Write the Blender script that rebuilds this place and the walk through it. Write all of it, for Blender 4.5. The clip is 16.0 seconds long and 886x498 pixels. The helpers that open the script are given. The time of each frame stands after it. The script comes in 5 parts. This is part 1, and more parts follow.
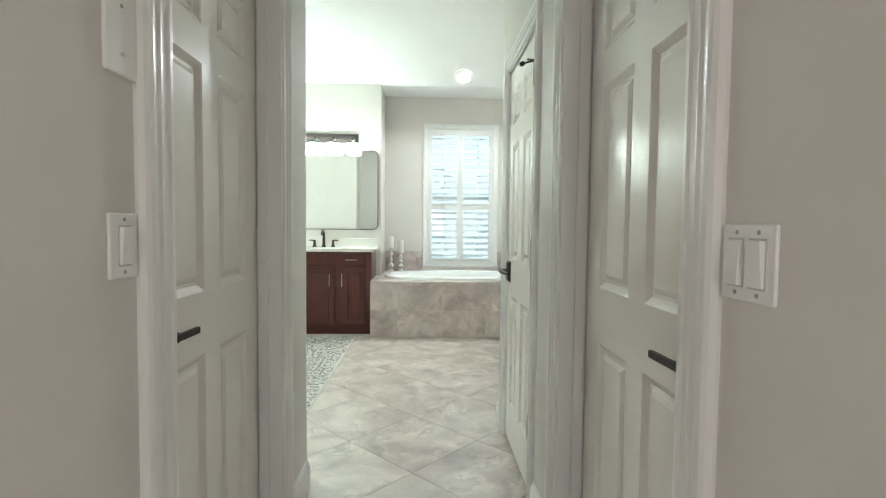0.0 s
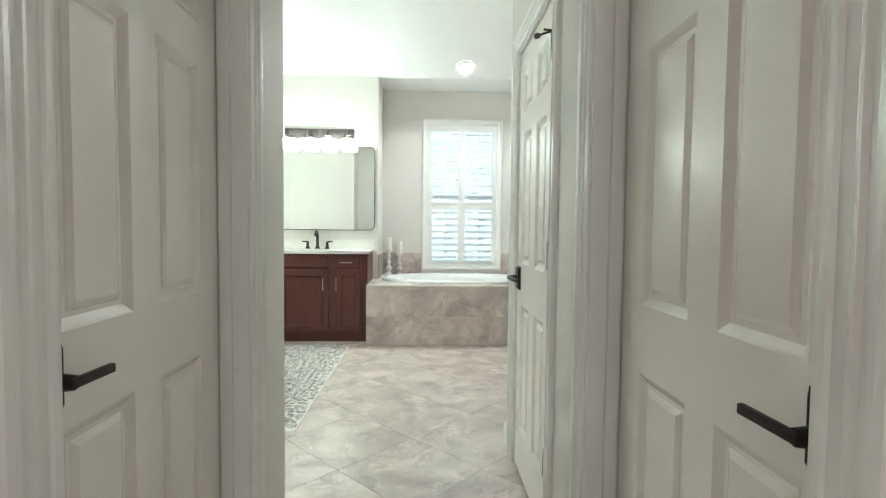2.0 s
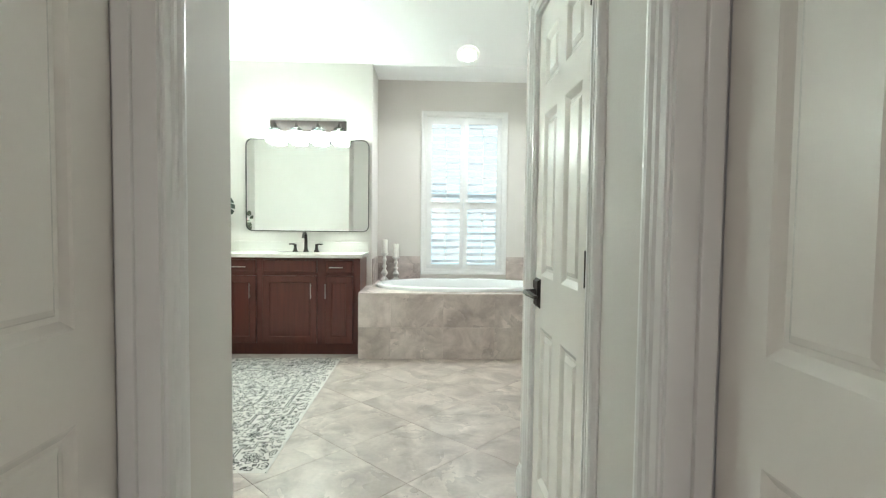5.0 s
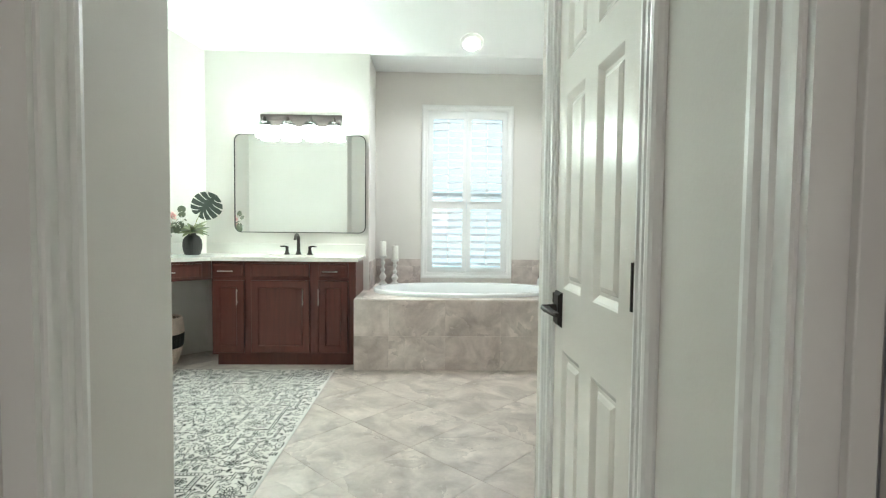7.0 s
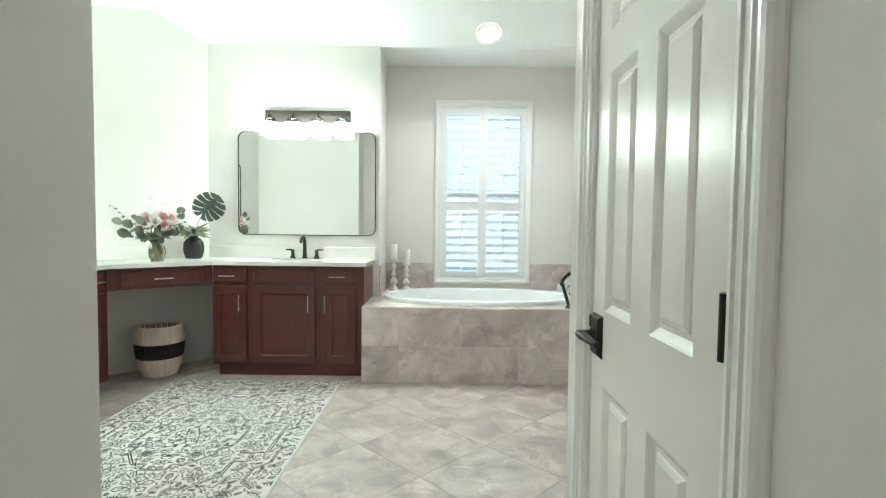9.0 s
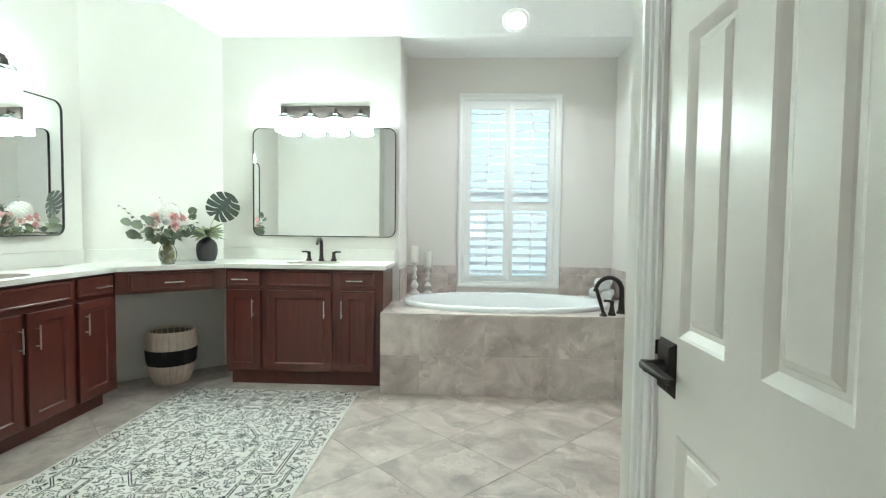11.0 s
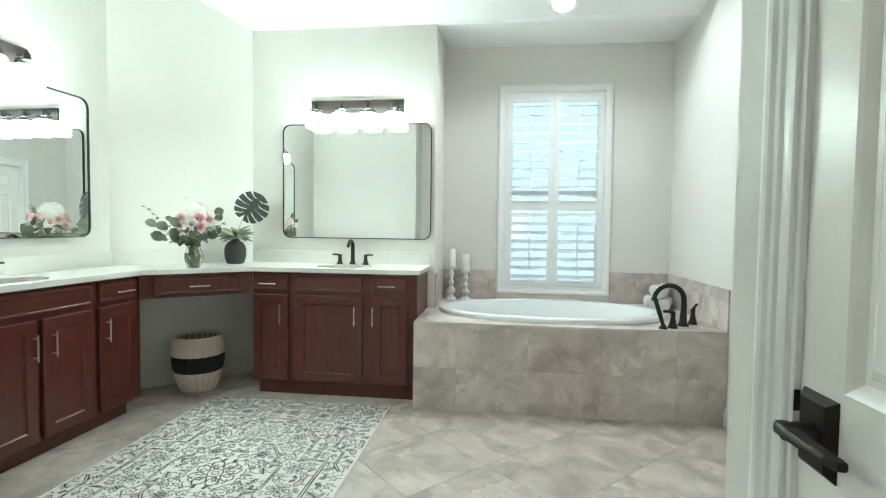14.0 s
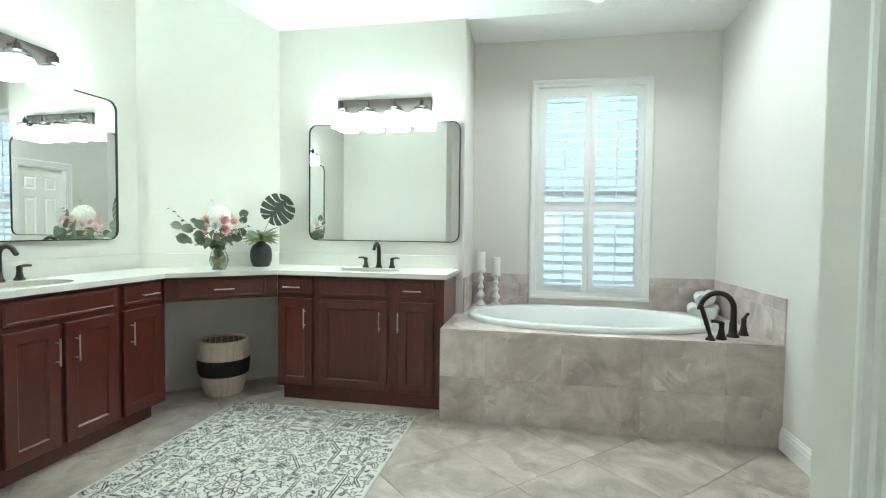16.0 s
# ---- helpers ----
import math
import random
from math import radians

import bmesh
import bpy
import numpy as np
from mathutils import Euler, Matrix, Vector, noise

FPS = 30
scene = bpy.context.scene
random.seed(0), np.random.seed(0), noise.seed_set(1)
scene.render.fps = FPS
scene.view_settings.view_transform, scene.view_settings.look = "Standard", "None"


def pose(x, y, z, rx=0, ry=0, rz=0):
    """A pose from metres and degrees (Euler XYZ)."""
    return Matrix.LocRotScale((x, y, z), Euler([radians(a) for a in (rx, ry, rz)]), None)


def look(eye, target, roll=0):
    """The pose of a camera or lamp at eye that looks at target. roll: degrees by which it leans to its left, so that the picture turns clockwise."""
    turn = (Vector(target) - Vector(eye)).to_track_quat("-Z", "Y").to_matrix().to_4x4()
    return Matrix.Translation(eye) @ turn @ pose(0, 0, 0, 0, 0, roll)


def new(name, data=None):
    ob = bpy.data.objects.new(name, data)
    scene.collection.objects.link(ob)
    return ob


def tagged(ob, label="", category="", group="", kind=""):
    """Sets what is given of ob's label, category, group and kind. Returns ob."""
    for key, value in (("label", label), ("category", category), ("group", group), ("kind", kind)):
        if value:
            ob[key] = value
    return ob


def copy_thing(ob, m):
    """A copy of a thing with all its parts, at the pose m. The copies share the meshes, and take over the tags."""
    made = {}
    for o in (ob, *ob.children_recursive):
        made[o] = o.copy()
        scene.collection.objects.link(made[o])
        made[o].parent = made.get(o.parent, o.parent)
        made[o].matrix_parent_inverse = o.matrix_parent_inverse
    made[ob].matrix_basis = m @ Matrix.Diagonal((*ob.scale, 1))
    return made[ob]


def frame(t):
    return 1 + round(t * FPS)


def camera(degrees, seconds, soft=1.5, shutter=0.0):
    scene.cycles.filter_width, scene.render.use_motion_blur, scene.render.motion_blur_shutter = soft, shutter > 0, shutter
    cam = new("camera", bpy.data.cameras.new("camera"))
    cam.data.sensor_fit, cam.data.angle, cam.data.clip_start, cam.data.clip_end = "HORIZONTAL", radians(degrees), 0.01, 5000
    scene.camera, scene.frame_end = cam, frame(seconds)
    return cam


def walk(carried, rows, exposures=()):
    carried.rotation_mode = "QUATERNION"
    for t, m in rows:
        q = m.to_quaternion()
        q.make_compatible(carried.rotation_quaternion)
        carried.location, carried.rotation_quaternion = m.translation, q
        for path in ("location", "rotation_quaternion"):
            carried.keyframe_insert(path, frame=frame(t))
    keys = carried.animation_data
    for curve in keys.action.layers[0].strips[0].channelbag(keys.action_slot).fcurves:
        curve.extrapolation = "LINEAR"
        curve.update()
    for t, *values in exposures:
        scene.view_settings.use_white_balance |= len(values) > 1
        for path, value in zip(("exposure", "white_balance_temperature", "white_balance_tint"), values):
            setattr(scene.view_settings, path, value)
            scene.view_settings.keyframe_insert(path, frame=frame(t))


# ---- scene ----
cam = camera(84.4, 16.0, soft=1.2)
PATH = [
    (0, (0.085, 0.127, 1.176), (0.157, 2.124, 1.083), 0.6),
    (0.5, (0.085, 0.206, 1.173), (0.157, 2.203, 1.083), 0.6),
    (1, (0.087, 0.288, 1.175), (0.158, 2.285, 1.084), 0.6),
    (1.5, (0.091, 0.366, 1.178), (0.161, 2.362, 1.085), 0.6),
    (2, (0.094, 0.44, 1.176), (0.164, 2.436, 1.085), 0.6),
    (2.5, (0.097, 0.511, 1.173), (0.168, 2.508, 1.083), 0.7),
    (3, (0.103, 0.583, 1.172), (0.171, 2.58, 1.082), 0.6),
    (3.5, (0.105, 0.662, 1.172), (0.173, 2.659, 1.084), 0.7),
    (4, (0.106, 0.742, 1.177), (0.175, 2.739, 1.089), 0.7),
    (6.5, (0.114, 1.136, 1.187), (0.181, 3.133, 1.098), 0.6),
    (7, (0.118, 1.213, 1.193), (0.18, 3.21, 1.104), 0.6),
    (7.5, (0.123, 1.284, 1.202), (0.176, 3.281, 1.112), 0.6),
    (8, (0.125, 1.352, 1.212), (0.165, 3.35, 1.12), 0.6),
    (8.5, (0.127, 1.42, 1.219), (0.15, 3.418, 1.125), 0.7),
    (9, (0.128, 1.487, 1.216), (0.131, 3.485, 1.126), 0.7),
    (11.5, (0.106, 1.798, 1.222), (-0.004, 3.793, 1.132), 0.7),
    (12, (0.1, 1.853, 1.22), (-0.034, 3.846, 1.133), 0.7),
    (12.5, (0.097, 1.906, 1.219), (-0.063, 3.898, 1.133), 0.7),
    (13, (0.093, 1.95, 1.218), (-0.093, 3.94, 1.132), 0.7),
    (13.5, (0.092, 1.994, 1.218), (-0.121, 3.981, 1.132), 0.7),
    (14, (0.094, 2.035, 1.217), (-0.148, 4.018, 1.133), 0.7),
    (14.5, (0.096, 2.075, 1.217), (-0.177, 4.055, 1.134), 0.8),
    (15, (0.104, 2.115, 1.217), (-0.204, 4.089, 1.135), 0.6),
    (15.5, (0.109, 2.152, 1.219), (-0.233, 4.121, 1.14), 0.7),
    (16, (0.107, 2.189, 1.223), (-0.269, 4.152, 1.144), 0.7),
]
walk(cam, [(t, look(eye, target, roll)) for t, eye, target, roll in PATH], [(0, 1.08, 6750, 9), (3.5, 1.16, 6800, 11), (6.5, 1.14, 6700, 10), (9, 1.07, 6650, 9), (11.5, 0.97, 6500, 8), (16, 0.90, 6450, 6)])

# ---- world, lights, exposure ----
world = bpy.data.worlds.new("sky")
scene.world = world
world.use_nodes = True
wn = world.node_tree.nodes
sky = wn.new("ShaderNodeTexSky")
sky.sky_type = "NISHITA"
sky.sun_disc = False
sky.sun_elevation, sky.sun_rotation = radians(50), radians(160)
wn["Background"].inputs["Strength"].default_value = 0.06
world.node_tree.links.new(sky.outputs[0], wn["Background"].inputs[0])
sun = new("sun", bpy.data.lights.new("sun", "SUN"))
sun.data.energy, sun.data.angle, sun.data.color = 1.0, radians(10), (1.0, 0.96, 0.9)
sun.matrix_world = look((0, -8, 12), (0, 0, 0))


def area(name, eye, target, sx, sy, power, colour):
    ob = new(name, bpy.data.lights.new(name, "AREA"))
    ob.data.shape, ob.data.size, ob.data.size_y = "RECTANGLE", sx, sy
    ob.data.energy, ob.data.color = power, colour
    ob.matrix_world = look(eye, target)
    return ob


VANITY = (0.80, 1.0, 0.945)
area("window_daylight", (0.5, 7.7, 3.5), (0.5, 6.3, 1.5), 2.4, 1.6, 15, (0.36, 0.70, 1.0))
# added fill for the hall, set in unseen, supposed bedroom openings
for side in (-1, 1):
    area("added_side_fill", (side * 3.02, -1.5, 1.5), (0, -1.2, 1.3), 1.6, 1.4, 7.5, (1.0, 0.94, 0.88))
# added fill straight down the hall, brightens the far jambs and floor
area("added_end_fill", (0.1, -4.12, 1.55), (0.1, 0.0, 1.35), 1.8, 1.3, 17, (0.96, 0.97, 1.0))

# ---- materials ----


def material(name, colour, rough=0.5, metal=0.0, grain=0.0, grain_scale=200.0, bump=0.0, blotch=0.0, blotch_scale=3.0, coat=0.0, spread=0.0):
    m = bpy.data.materials.new(name)
    m.use_nodes = True
    n, l = m.node_tree.nodes, m.node_tree.links
    b = n["Principled BSDF"]
    b.inputs["Roughness"].default_value, b.inputs["Metallic"].default_value = rough, metal
    b.inputs["Coat Weight"].default_value = coat
    tc = n.new("ShaderNodeTexCoord")
    fine = n.new("ShaderNodeTexNoise")
    fine.inputs["Scale"].default_value, fine.inputs["Detail"].default_value = grain_scale, 6
    large = n.new("ShaderNodeTexNoise")
    large.inputs["Scale"].default_value, large.inputs["Detail"].default_value = blotch_scale, 4
    for t in (fine, large):
        l.new(tc.outputs["Object"], t.inputs["Vector"])
    val = n.new("ShaderNodeMath")
    val.operation = "MULTIPLY_ADD"
    l.new(fine.outputs["Fac"], val.inputs[0])
    val.inputs[1].default_value, val.inputs[2].default_value = grain, 1 - grain / 2
    v2 = n.new("ShaderNodeMath")
    v2.operation = "MULTIPLY_ADD"
    l.new(large.outputs["Fac"], v2.inputs[0])
    v2.inputs[1].default_value, v2.inputs[2].default_value = blotch, 1 - blotch / 2
    both = n.new("ShaderNodeMath")
    both.operation = "MULTIPLY"
    l.new(val.outputs[0], both.inputs[0])
    l.new(v2.outputs[0], both.inputs[1])
    last = both
    if spread:
        info = n.new("ShaderNodeObjectInfo")
        v3 = n.new("ShaderNodeMath")
        v3.operation = "MULTIPLY_ADD"
        l.new(info.outputs["Random"], v3.inputs[0])
        v3.inputs[1].default_value, v3.inputs[2].default_value = spread, 1 - spread / 2
        last = n.new("ShaderNodeMath")
        last.operation = "MULTIPLY"
        l.new(both.outputs[0], last.inputs[0])
        l.new(v3.outputs[0], last.inputs[1])
    mix = n.new("ShaderNodeHueSaturation")
    mix.inputs["Color"].default_value = (*colour, 1)
    l.new(last.outputs[0], mix.inputs["Value"])
    l.new(mix.outputs[0], b.inputs["Base Color"])
    if bump:
        bp = n.new("ShaderNodeBump")
        bp.inputs["Strength"].default_value, bp.inputs["Distance"].default_value = bump, 0.002
        l.new(fine.outputs["Fac"], bp.inputs["Height"])
        l.new(bp.outputs[0], b.inputs["Normal"])
    return m


def glowing(name, colour, strength, base=0.9):
    m = bpy.data.materials.new(name)
    m.use_nodes = True
    b = m.node_tree.nodes["Principled BSDF"]
    b.inputs["Base Color"].default_value = (base, base, base, 1)
    b.inputs["Emission Color"].default_value = (*colour, 1)
    b.inputs["Emission Strength"].default_value = strength
    return m


def clear_glass(name, colour=(1, 1, 1), rough=0.0):
    m = bpy.data.materials.new(name)
    m.use_nodes = True
    b = m.node_tree.nodes["Principled BSDF"]
    b.inputs["Base Color"].default_value = (*colour, 1)
    b.inputs["Transmission Weight"].default_value = 1
    b.inputs["Roughness"].default_value, b.inputs["IOR"].default_value = rough, 1.45
    return m


def stone(name, light, dark, warm, wood_axis=False):
    """Stone-look porcelain: cloudy patches, soft angular veins, a little different on each piece."""
    m = bpy.data.materials.new(name)
    m.use_nodes = True
    n, l = m.node_tree.nodes, m.node_tree.links
    b = n["Principled BSDF"]
    tc, info = n.new("ShaderNodeTexCoord"), n.new("ShaderNodeObjectInfo")
    shift = n.new("ShaderNodeVectorMath")
    shift.operation = "MULTIPLY_ADD"
    l.new(info.outputs["Random"], shift.inputs[0])
    shift.inputs[1].default_value = (37, 53, 71)
    l.new(tc.outputs["Object"], shift.inputs[2])
    clouds = n.new("ShaderNodeTexNoise")
    clouds.inputs["Scale"].default_value, clouds.inputs["Detail"].default_value, clouds.inputs["Distortion"].default_value = 4.0, 5, 0.9
    veins = n.new("ShaderNodeTexVoronoi")
    veins.feature = "F1"
    veins.inputs["Scale"].default_value = 4.5
    warp = n.new("ShaderNodeTexNoise")
    warp.inputs["Scale"].default_value, warp.inputs["Detail"].default_value = 4, 5
    add = n.new("ShaderNodeVectorMath")
    add.operation = "MULTIPLY_ADD"
    l.new(shift.outputs[0], clouds.inputs["Vector"])
    l.new(shift.outputs[0], warp.inputs["Vector"])
    l.new(warp.outputs["Color"], add.inputs[0])
    add.inputs[1].default_value = (0.35, 0.35, 0.35)
    l.new(shift.outputs[0], add.inputs[2])
    l.new(add.outputs[0], veins.inputs["Vector"])
    r1 = n.new("ShaderNodeValToRGB")
    r1.color_ramp.elements[0].position, r1.color_ramp.elements[1].position = 0.34, 0.66
    r1.color_ramp.elements[0].color, r1.color_ramp.elements[1].color = (*dark, 1), (*light, 1)
    mid = r1.color_ramp.elements.new(0.5)
    mid.color = (*warm, 1)
    l.new(clouds.outputs["Fac"], r1.inputs[0])
    sep = n.new("ShaderNodeSeparateColor")
    l.new(veins.outputs["Color"], sep.inputs[0])

    def calc(op, a, c, d=0.0):
        x = n.new("ShaderNodeMath")
        x.operation = op
        for k, q in enumerate((a, c, d)):
            if isinstance(q, (int, float)):
                x.inputs[k].default_value = q
            else:
                l.new(q, x.inputs[k])
        return x.outputs[0]

    # flaked layers: a crisp lip on one side that fades out on the other
    flake = n.new("ShaderNodeTexNoise")
    flake.inputs["Scale"].default_value, flake.inputs["Detail"].default_value, flake.inputs["Roughness"].default_value = 2.8, 6, 0.58
    flake.inputs["Distortion"].default_value = 0.5
    l.new(shift.outputs[0], flake.inputs["Vector"])
    lip = calc("FRACT", calc("MULTIPLY", flake.outputs["Fac"], 6.5), 0.0)
    where = n.new("ShaderNodeTexNoise")
    where.inputs["Scale"].default_value, where.inputs["Detail"].default_value = 3.4, 2
    l.new(add.outputs[0], where.inputs["Vector"])
    gate = n.new("ShaderNodeMapRange")
    gate.inputs["From Min"].default_value, gate.inputs["From Max"].default_value = 0.46, 0.58
    l.new(where.outputs["Fac"], gate.inputs["Value"])
    flakes = calc("MULTIPLY", calc("MULTIPLY_ADD", lip, 0.30, -0.13), gate.outputs["Result"])
    fine = n.new("ShaderNodeTexNoise")
    fine.inputs["Scale"].default_value, fine.inputs["Detail"].default_value = 48, 5
    l.new(shift.outputs[0], fine.inputs["Vector"])
    am3 = calc("ADD", calc("MULTIPLY_ADD", sep.outputs[0], 0.13, 0.935), calc("ADD", flakes, calc("MULTIPLY_ADD", fine.outputs["Fac"], 0.22, -0.11)))
    hsv = n.new("ShaderNodeHueSaturation")
    l.new(r1.outputs[0], hsv.inputs["Color"])
    l.new(am3, hsv.inputs["Value"])
    l.new(hsv.outputs[0], b.inputs["Base Color"])
    b.inputs["Roughness"].default_value = 0.42
    bp = n.new("ShaderNodeBump")
    bp.inputs["Strength"].default_value, bp.inputs["Distance"].default_value = 0.25, 0.0015
    l.new(clouds.outputs["Fac"], bp.inputs["Height"])
    l.new(bp.outputs[0], b.inputs["Normal"])
    return m


def cherry(name):
    m = bpy.data.materials.new(name)
    m.use_nodes = True
    n, l = m.node_tree.nodes, m.node_tree.links
    b = n["Principled BSDF"]
    tc, info = n.new("ShaderNodeTexCoord"), n.new("ShaderNodeObjectInfo")
    mp = n.new("ShaderNodeMapping")
    mp.inputs["Scale"].default_value = (19, 19, 1.6)
    l.new(tc.outputs["Object"], mp.inputs["Vector"])
    sh = n.new("ShaderNodeVectorMath")
    sh.operation = "MULTIPLY_ADD"
    l.new(info.outputs["Random"], sh.inputs[0])
    sh.inputs[1].default_value = (11, 17, 5)
    l.new(mp.outputs[0], sh.inputs[2])
    g = n.new("ShaderNodeTexNoise")
    g.inputs["Scale"].default_value, g.inputs["Detail"].default_value, g.inputs["Distortion"].default_value = 1.6, 8, 0.6
    l.new(sh.outputs[0], g.inputs["Vector"])
    r = n.new("ShaderNodeValToRGB")
    r.color_ramp.elements[0].position, r.color_ramp.elements[1].position = 0.3, 0.72
    r.color_ramp.elements[0].color, r.color_ramp.elements[1].color = (0.078, 0.0185, 0.0130, 1), (0.112, 0.0265, 0.0180, 1)
    l.new(g.outputs["Fac"], r.inputs[0])
    l.new(r.outputs[0], b.inputs["Base Color"])
    b.inputs["Roughness"].default_value = 0.30
    return m


WALL = material("greige_wall_paint", (0.735, 0.700, 0.662), 0.62, grain=0.03, grain_scale=160, bump=0.12, blotch=0.04)
CEIL = material("white_ceiling_paint", (0.86, 0.86, 0.85), 0.8, grain=0.04, grain_scale=90, bump=0.3, blotch=0.03)
TRIM = material("white_semigloss_paint", (0.84, 0.832, 0.815), 0.30, grain=0.02, grain_scale=60, bump=0.03, blotch=0.03)
# slab white tinted warmer than TRIM: warm light on the doors, put into colour
DOOR = material("warm_lit_door_paint", (0.885, 0.845, 0.80), 0.27, grain=0.02, grain_scale=60, bump=0.03, blotch=0.03)
GROUT = material("grey_grout", (0.49, 0.425, 0.385), 0.9, grain=0.2, bump=0.3)
FLOOR_STONE = stone("floor_porcelain", (0.562, 0.483, 0.436), (0.355, 0.290, 0.259), (0.462, 0.387, 0.348))
TUB_STONE = stone("tub_porcelain", (0.65, 0.570, 0.53), (0.41, 0.340, 0.312), (0.54, 0.460, 0.428))
CHERRY = cherry("cherry_stained_wood")
BRONZE = material("oil_rubbed_bronze", (0.034, 0.027, 0.024), 0.40, 0.6, grain=0.2, bump=0.05)
BLACK = material("black_metal", (0.012, 0.012, 0.012), 0.45, 0.3, grain=0.1)
PLATE = material("brown_bronze_plate", (0.036, 0.026, 0.024), 0.5, 0.3, grain=0.2, grain_scale=40)
NICKEL = material("brushed_nickel", (0.62, 0.60, 0.57), 0.28, 1.0, grain=0.1)
QUARTZ = material("white_quartz", (0.755, 0.73, 0.69), 0.18, grain=0.06, grain_scale=300, blotch=0.05, blotch_scale=9)
ACRYLIC = material("white_acrylic", (0.84, 0.845, 0.84), 0.26, blotch=0.02)
PORCELAIN = material("white_porcelain", (0.84, 0.84, 0.82), 0.1, blotch=0.02)
PLASTIC = material("white_switch_plastic", (0.88, 0.87, 0.85), 0.35, grain=0.02)
SCREW = material("dull_screw_head", (0.42, 0.41, 0.40), 0.4, 0.4)
# grey in place of white plastic paints the shadow line round each rocker
GAP_SHADE = material("painted_gap_shadow", (0.60, 0.59, 0.575), 0.5)
MIRROR = material("mirror_silver", (0.93, 0.95, 0.94), 0.0, 1.0)

# ---- mesh helpers ----


def part(name, bm, mat, parent=None, label="", smooth=False):
    me = bpy.data.meshes.new(name)
    bmesh.ops.recalc_face_normals(bm, faces=bm.faces)
    bm.to_mesh(me)
    bm.free()
    me.materials.append(mat)
    if smooth:
        for p in me.polygons:
            p.use_smooth = True
        me.set_sharp_from_angle(angle=radians(40))
    ob = new(name, me)
    if parent is not None:
        ob.parent = parent
    if label:
        ob["label"] = label
    return ob


def empty(name, m, label="", category="", group="", kind=""):
    ob = new(name)
    ob.matrix_world = m
    ob.empty_display_size = 0.1
    return tagged(ob, label, category, group, kind)


def box(bm, x0, x1, y0, y1, z0, z1, bevel=0.0):
    v = [bm.verts.new((x, y, z)) for z in (z0, z1) for x, y in ((x0, y0), (x1, y0), (x1, y1), (x0, y1))]
    fs = [bm.faces.new([v[i] for i in q]) for q in ((3, 2, 1, 0), (4, 5, 6, 7), (0, 1, 5, 4), (1, 2, 6, 5), (2, 3, 7, 6), (3, 0, 4, 7))]
    if bevel:
        es = list({e for f in fs for e in f.edges})
        bmesh.ops.bevel(bm, geom=es, offset=bevel, segments=2, profile=0.5, affect="EDGES")
    return bm


def boxes(*specs, bevel=0.0):
    bm = bmesh.new()
    for s in specs:
        box(bm, *s, bevel=bevel)
    return bm


def cyl(bm, a, b, r0, r1=None, n=16, caps=True):
    r1 = r0 if r1 is None else r1
    a, b = Vector(a), Vector(b)
    q = (b - a).to_track_quat("Z", "Y")
    rings = []
    for p, r in ((a, r0), (b, r1)):
        rings.append([bm.verts.new(p + q @ Vector((r * math.cos(2 * math.pi * k / n), r * math.sin(2 * math.pi * k / n), 0))) for k in range(n)])
    for k in range(n):
        bm.faces.new((rings[0][k], rings[0][(k + 1) % n], rings[1][(k + 1) % n], rings[1][k]))
    if caps:
        bm.faces.new(rings[0][::-1])
        bm.faces.new(rings[1])
    return bm


def lathe(bm, profile, n=32, sx=1.0, sy=1.0, at=(0, 0, 0), close_bottom=True, close_top=False):
    rings = []
    for r, z in profile:
        rings.append([bm.verts.new((at[0] + sx * r * math.cos(2 * math.pi * k / n), at[1] + sy * r * math.sin(2 * math.pi * k / n), at[2] + z)) for k in range(n)])
    for a, b in zip(rings, rings[1:]):
        for k in range(n):
            bm.faces.new((a[k], a[(k + 1) % n], b[(k + 1) % n], b[k]))
    if close_bottom:
        bm.faces.new(rings[0][::-1])
    if close_top:
        bm.faces.new(rings[-1])
    return bm


def tube(bm, pts, radii, n=12):
    """A bent round bar through the points."""
    pts = [Vector(p) for p in pts]
    rings, ref = [], None
    for i, p in enumerate(pts):
        d = (pts[min(i + 1, len(pts) - 1)] - pts[max(i - 1, 0)]).normalized()
        if ref is None:
            ref = d.orthogonal().normalized()
        ref = (ref - d * ref.dot(d)).normalized()
        side = d.cross(ref)
        r = radii[i] if isinstance(radii, (list, tuple)) else radii
        rings.append([bm.verts.new(p + r * (math.cos(2 * math.pi * k / n) * ref + math.sin(2 * math.pi * k / n) * side)) for k in range(n)])
    for a, b in zip(rings, rings[1:]):
        for k in range(n):
            bm.faces.new((a[k], a[(k + 1) % n], b[(k + 1) % n], b[k]))
    bm.faces.new(rings[0][::-1])
    bm.faces.new(rings[-1])
    return bm


def slab_with_hole(bm, outline, hole, z0, z1):
    """A flat slab of the outline with one round hole through it."""
    top = []
    for loop in (outline, hole):
        vs = [bm.verts.new((x, y, z1)) for x, y in loop]
        top.append([bm.edges.new((vs[i], vs[(i + 1) % len(vs)])) for i in range(len(vs))])
    made = bmesh.ops.triangle_fill(bm, use_beauty=True, use_dissolve=False, edges=[e for g in top for e in g])
    faces = [f for f in made["geom"] if isinstance(f, bmesh.types.BMFace)]
    out = bmesh.ops.extrude_face_region(bm, geom=faces)
    bmesh.ops.translate(bm, verts=[v for v in out["geom"] if isinstance(v, bmesh.types.BMVert)], vec=(0, 0, z0 - z1))
    return bm


def structure(name, bm, mat, label="", category="", smooth=False):
    return tagged(part(name, bm, mat, smooth=smooth), label, category, kind="structure")


# ---- large structure ----
TOP = 3.6
LX, RX, HL, HR = -2.68, 1.497, -0.437, 0.54
VY, WY, TY, DECK = 5.855, 6.365, 5.235, 0.592
CR, CL = Vector((-1.955, 5.855)), Vector((-2.68, 5.198))

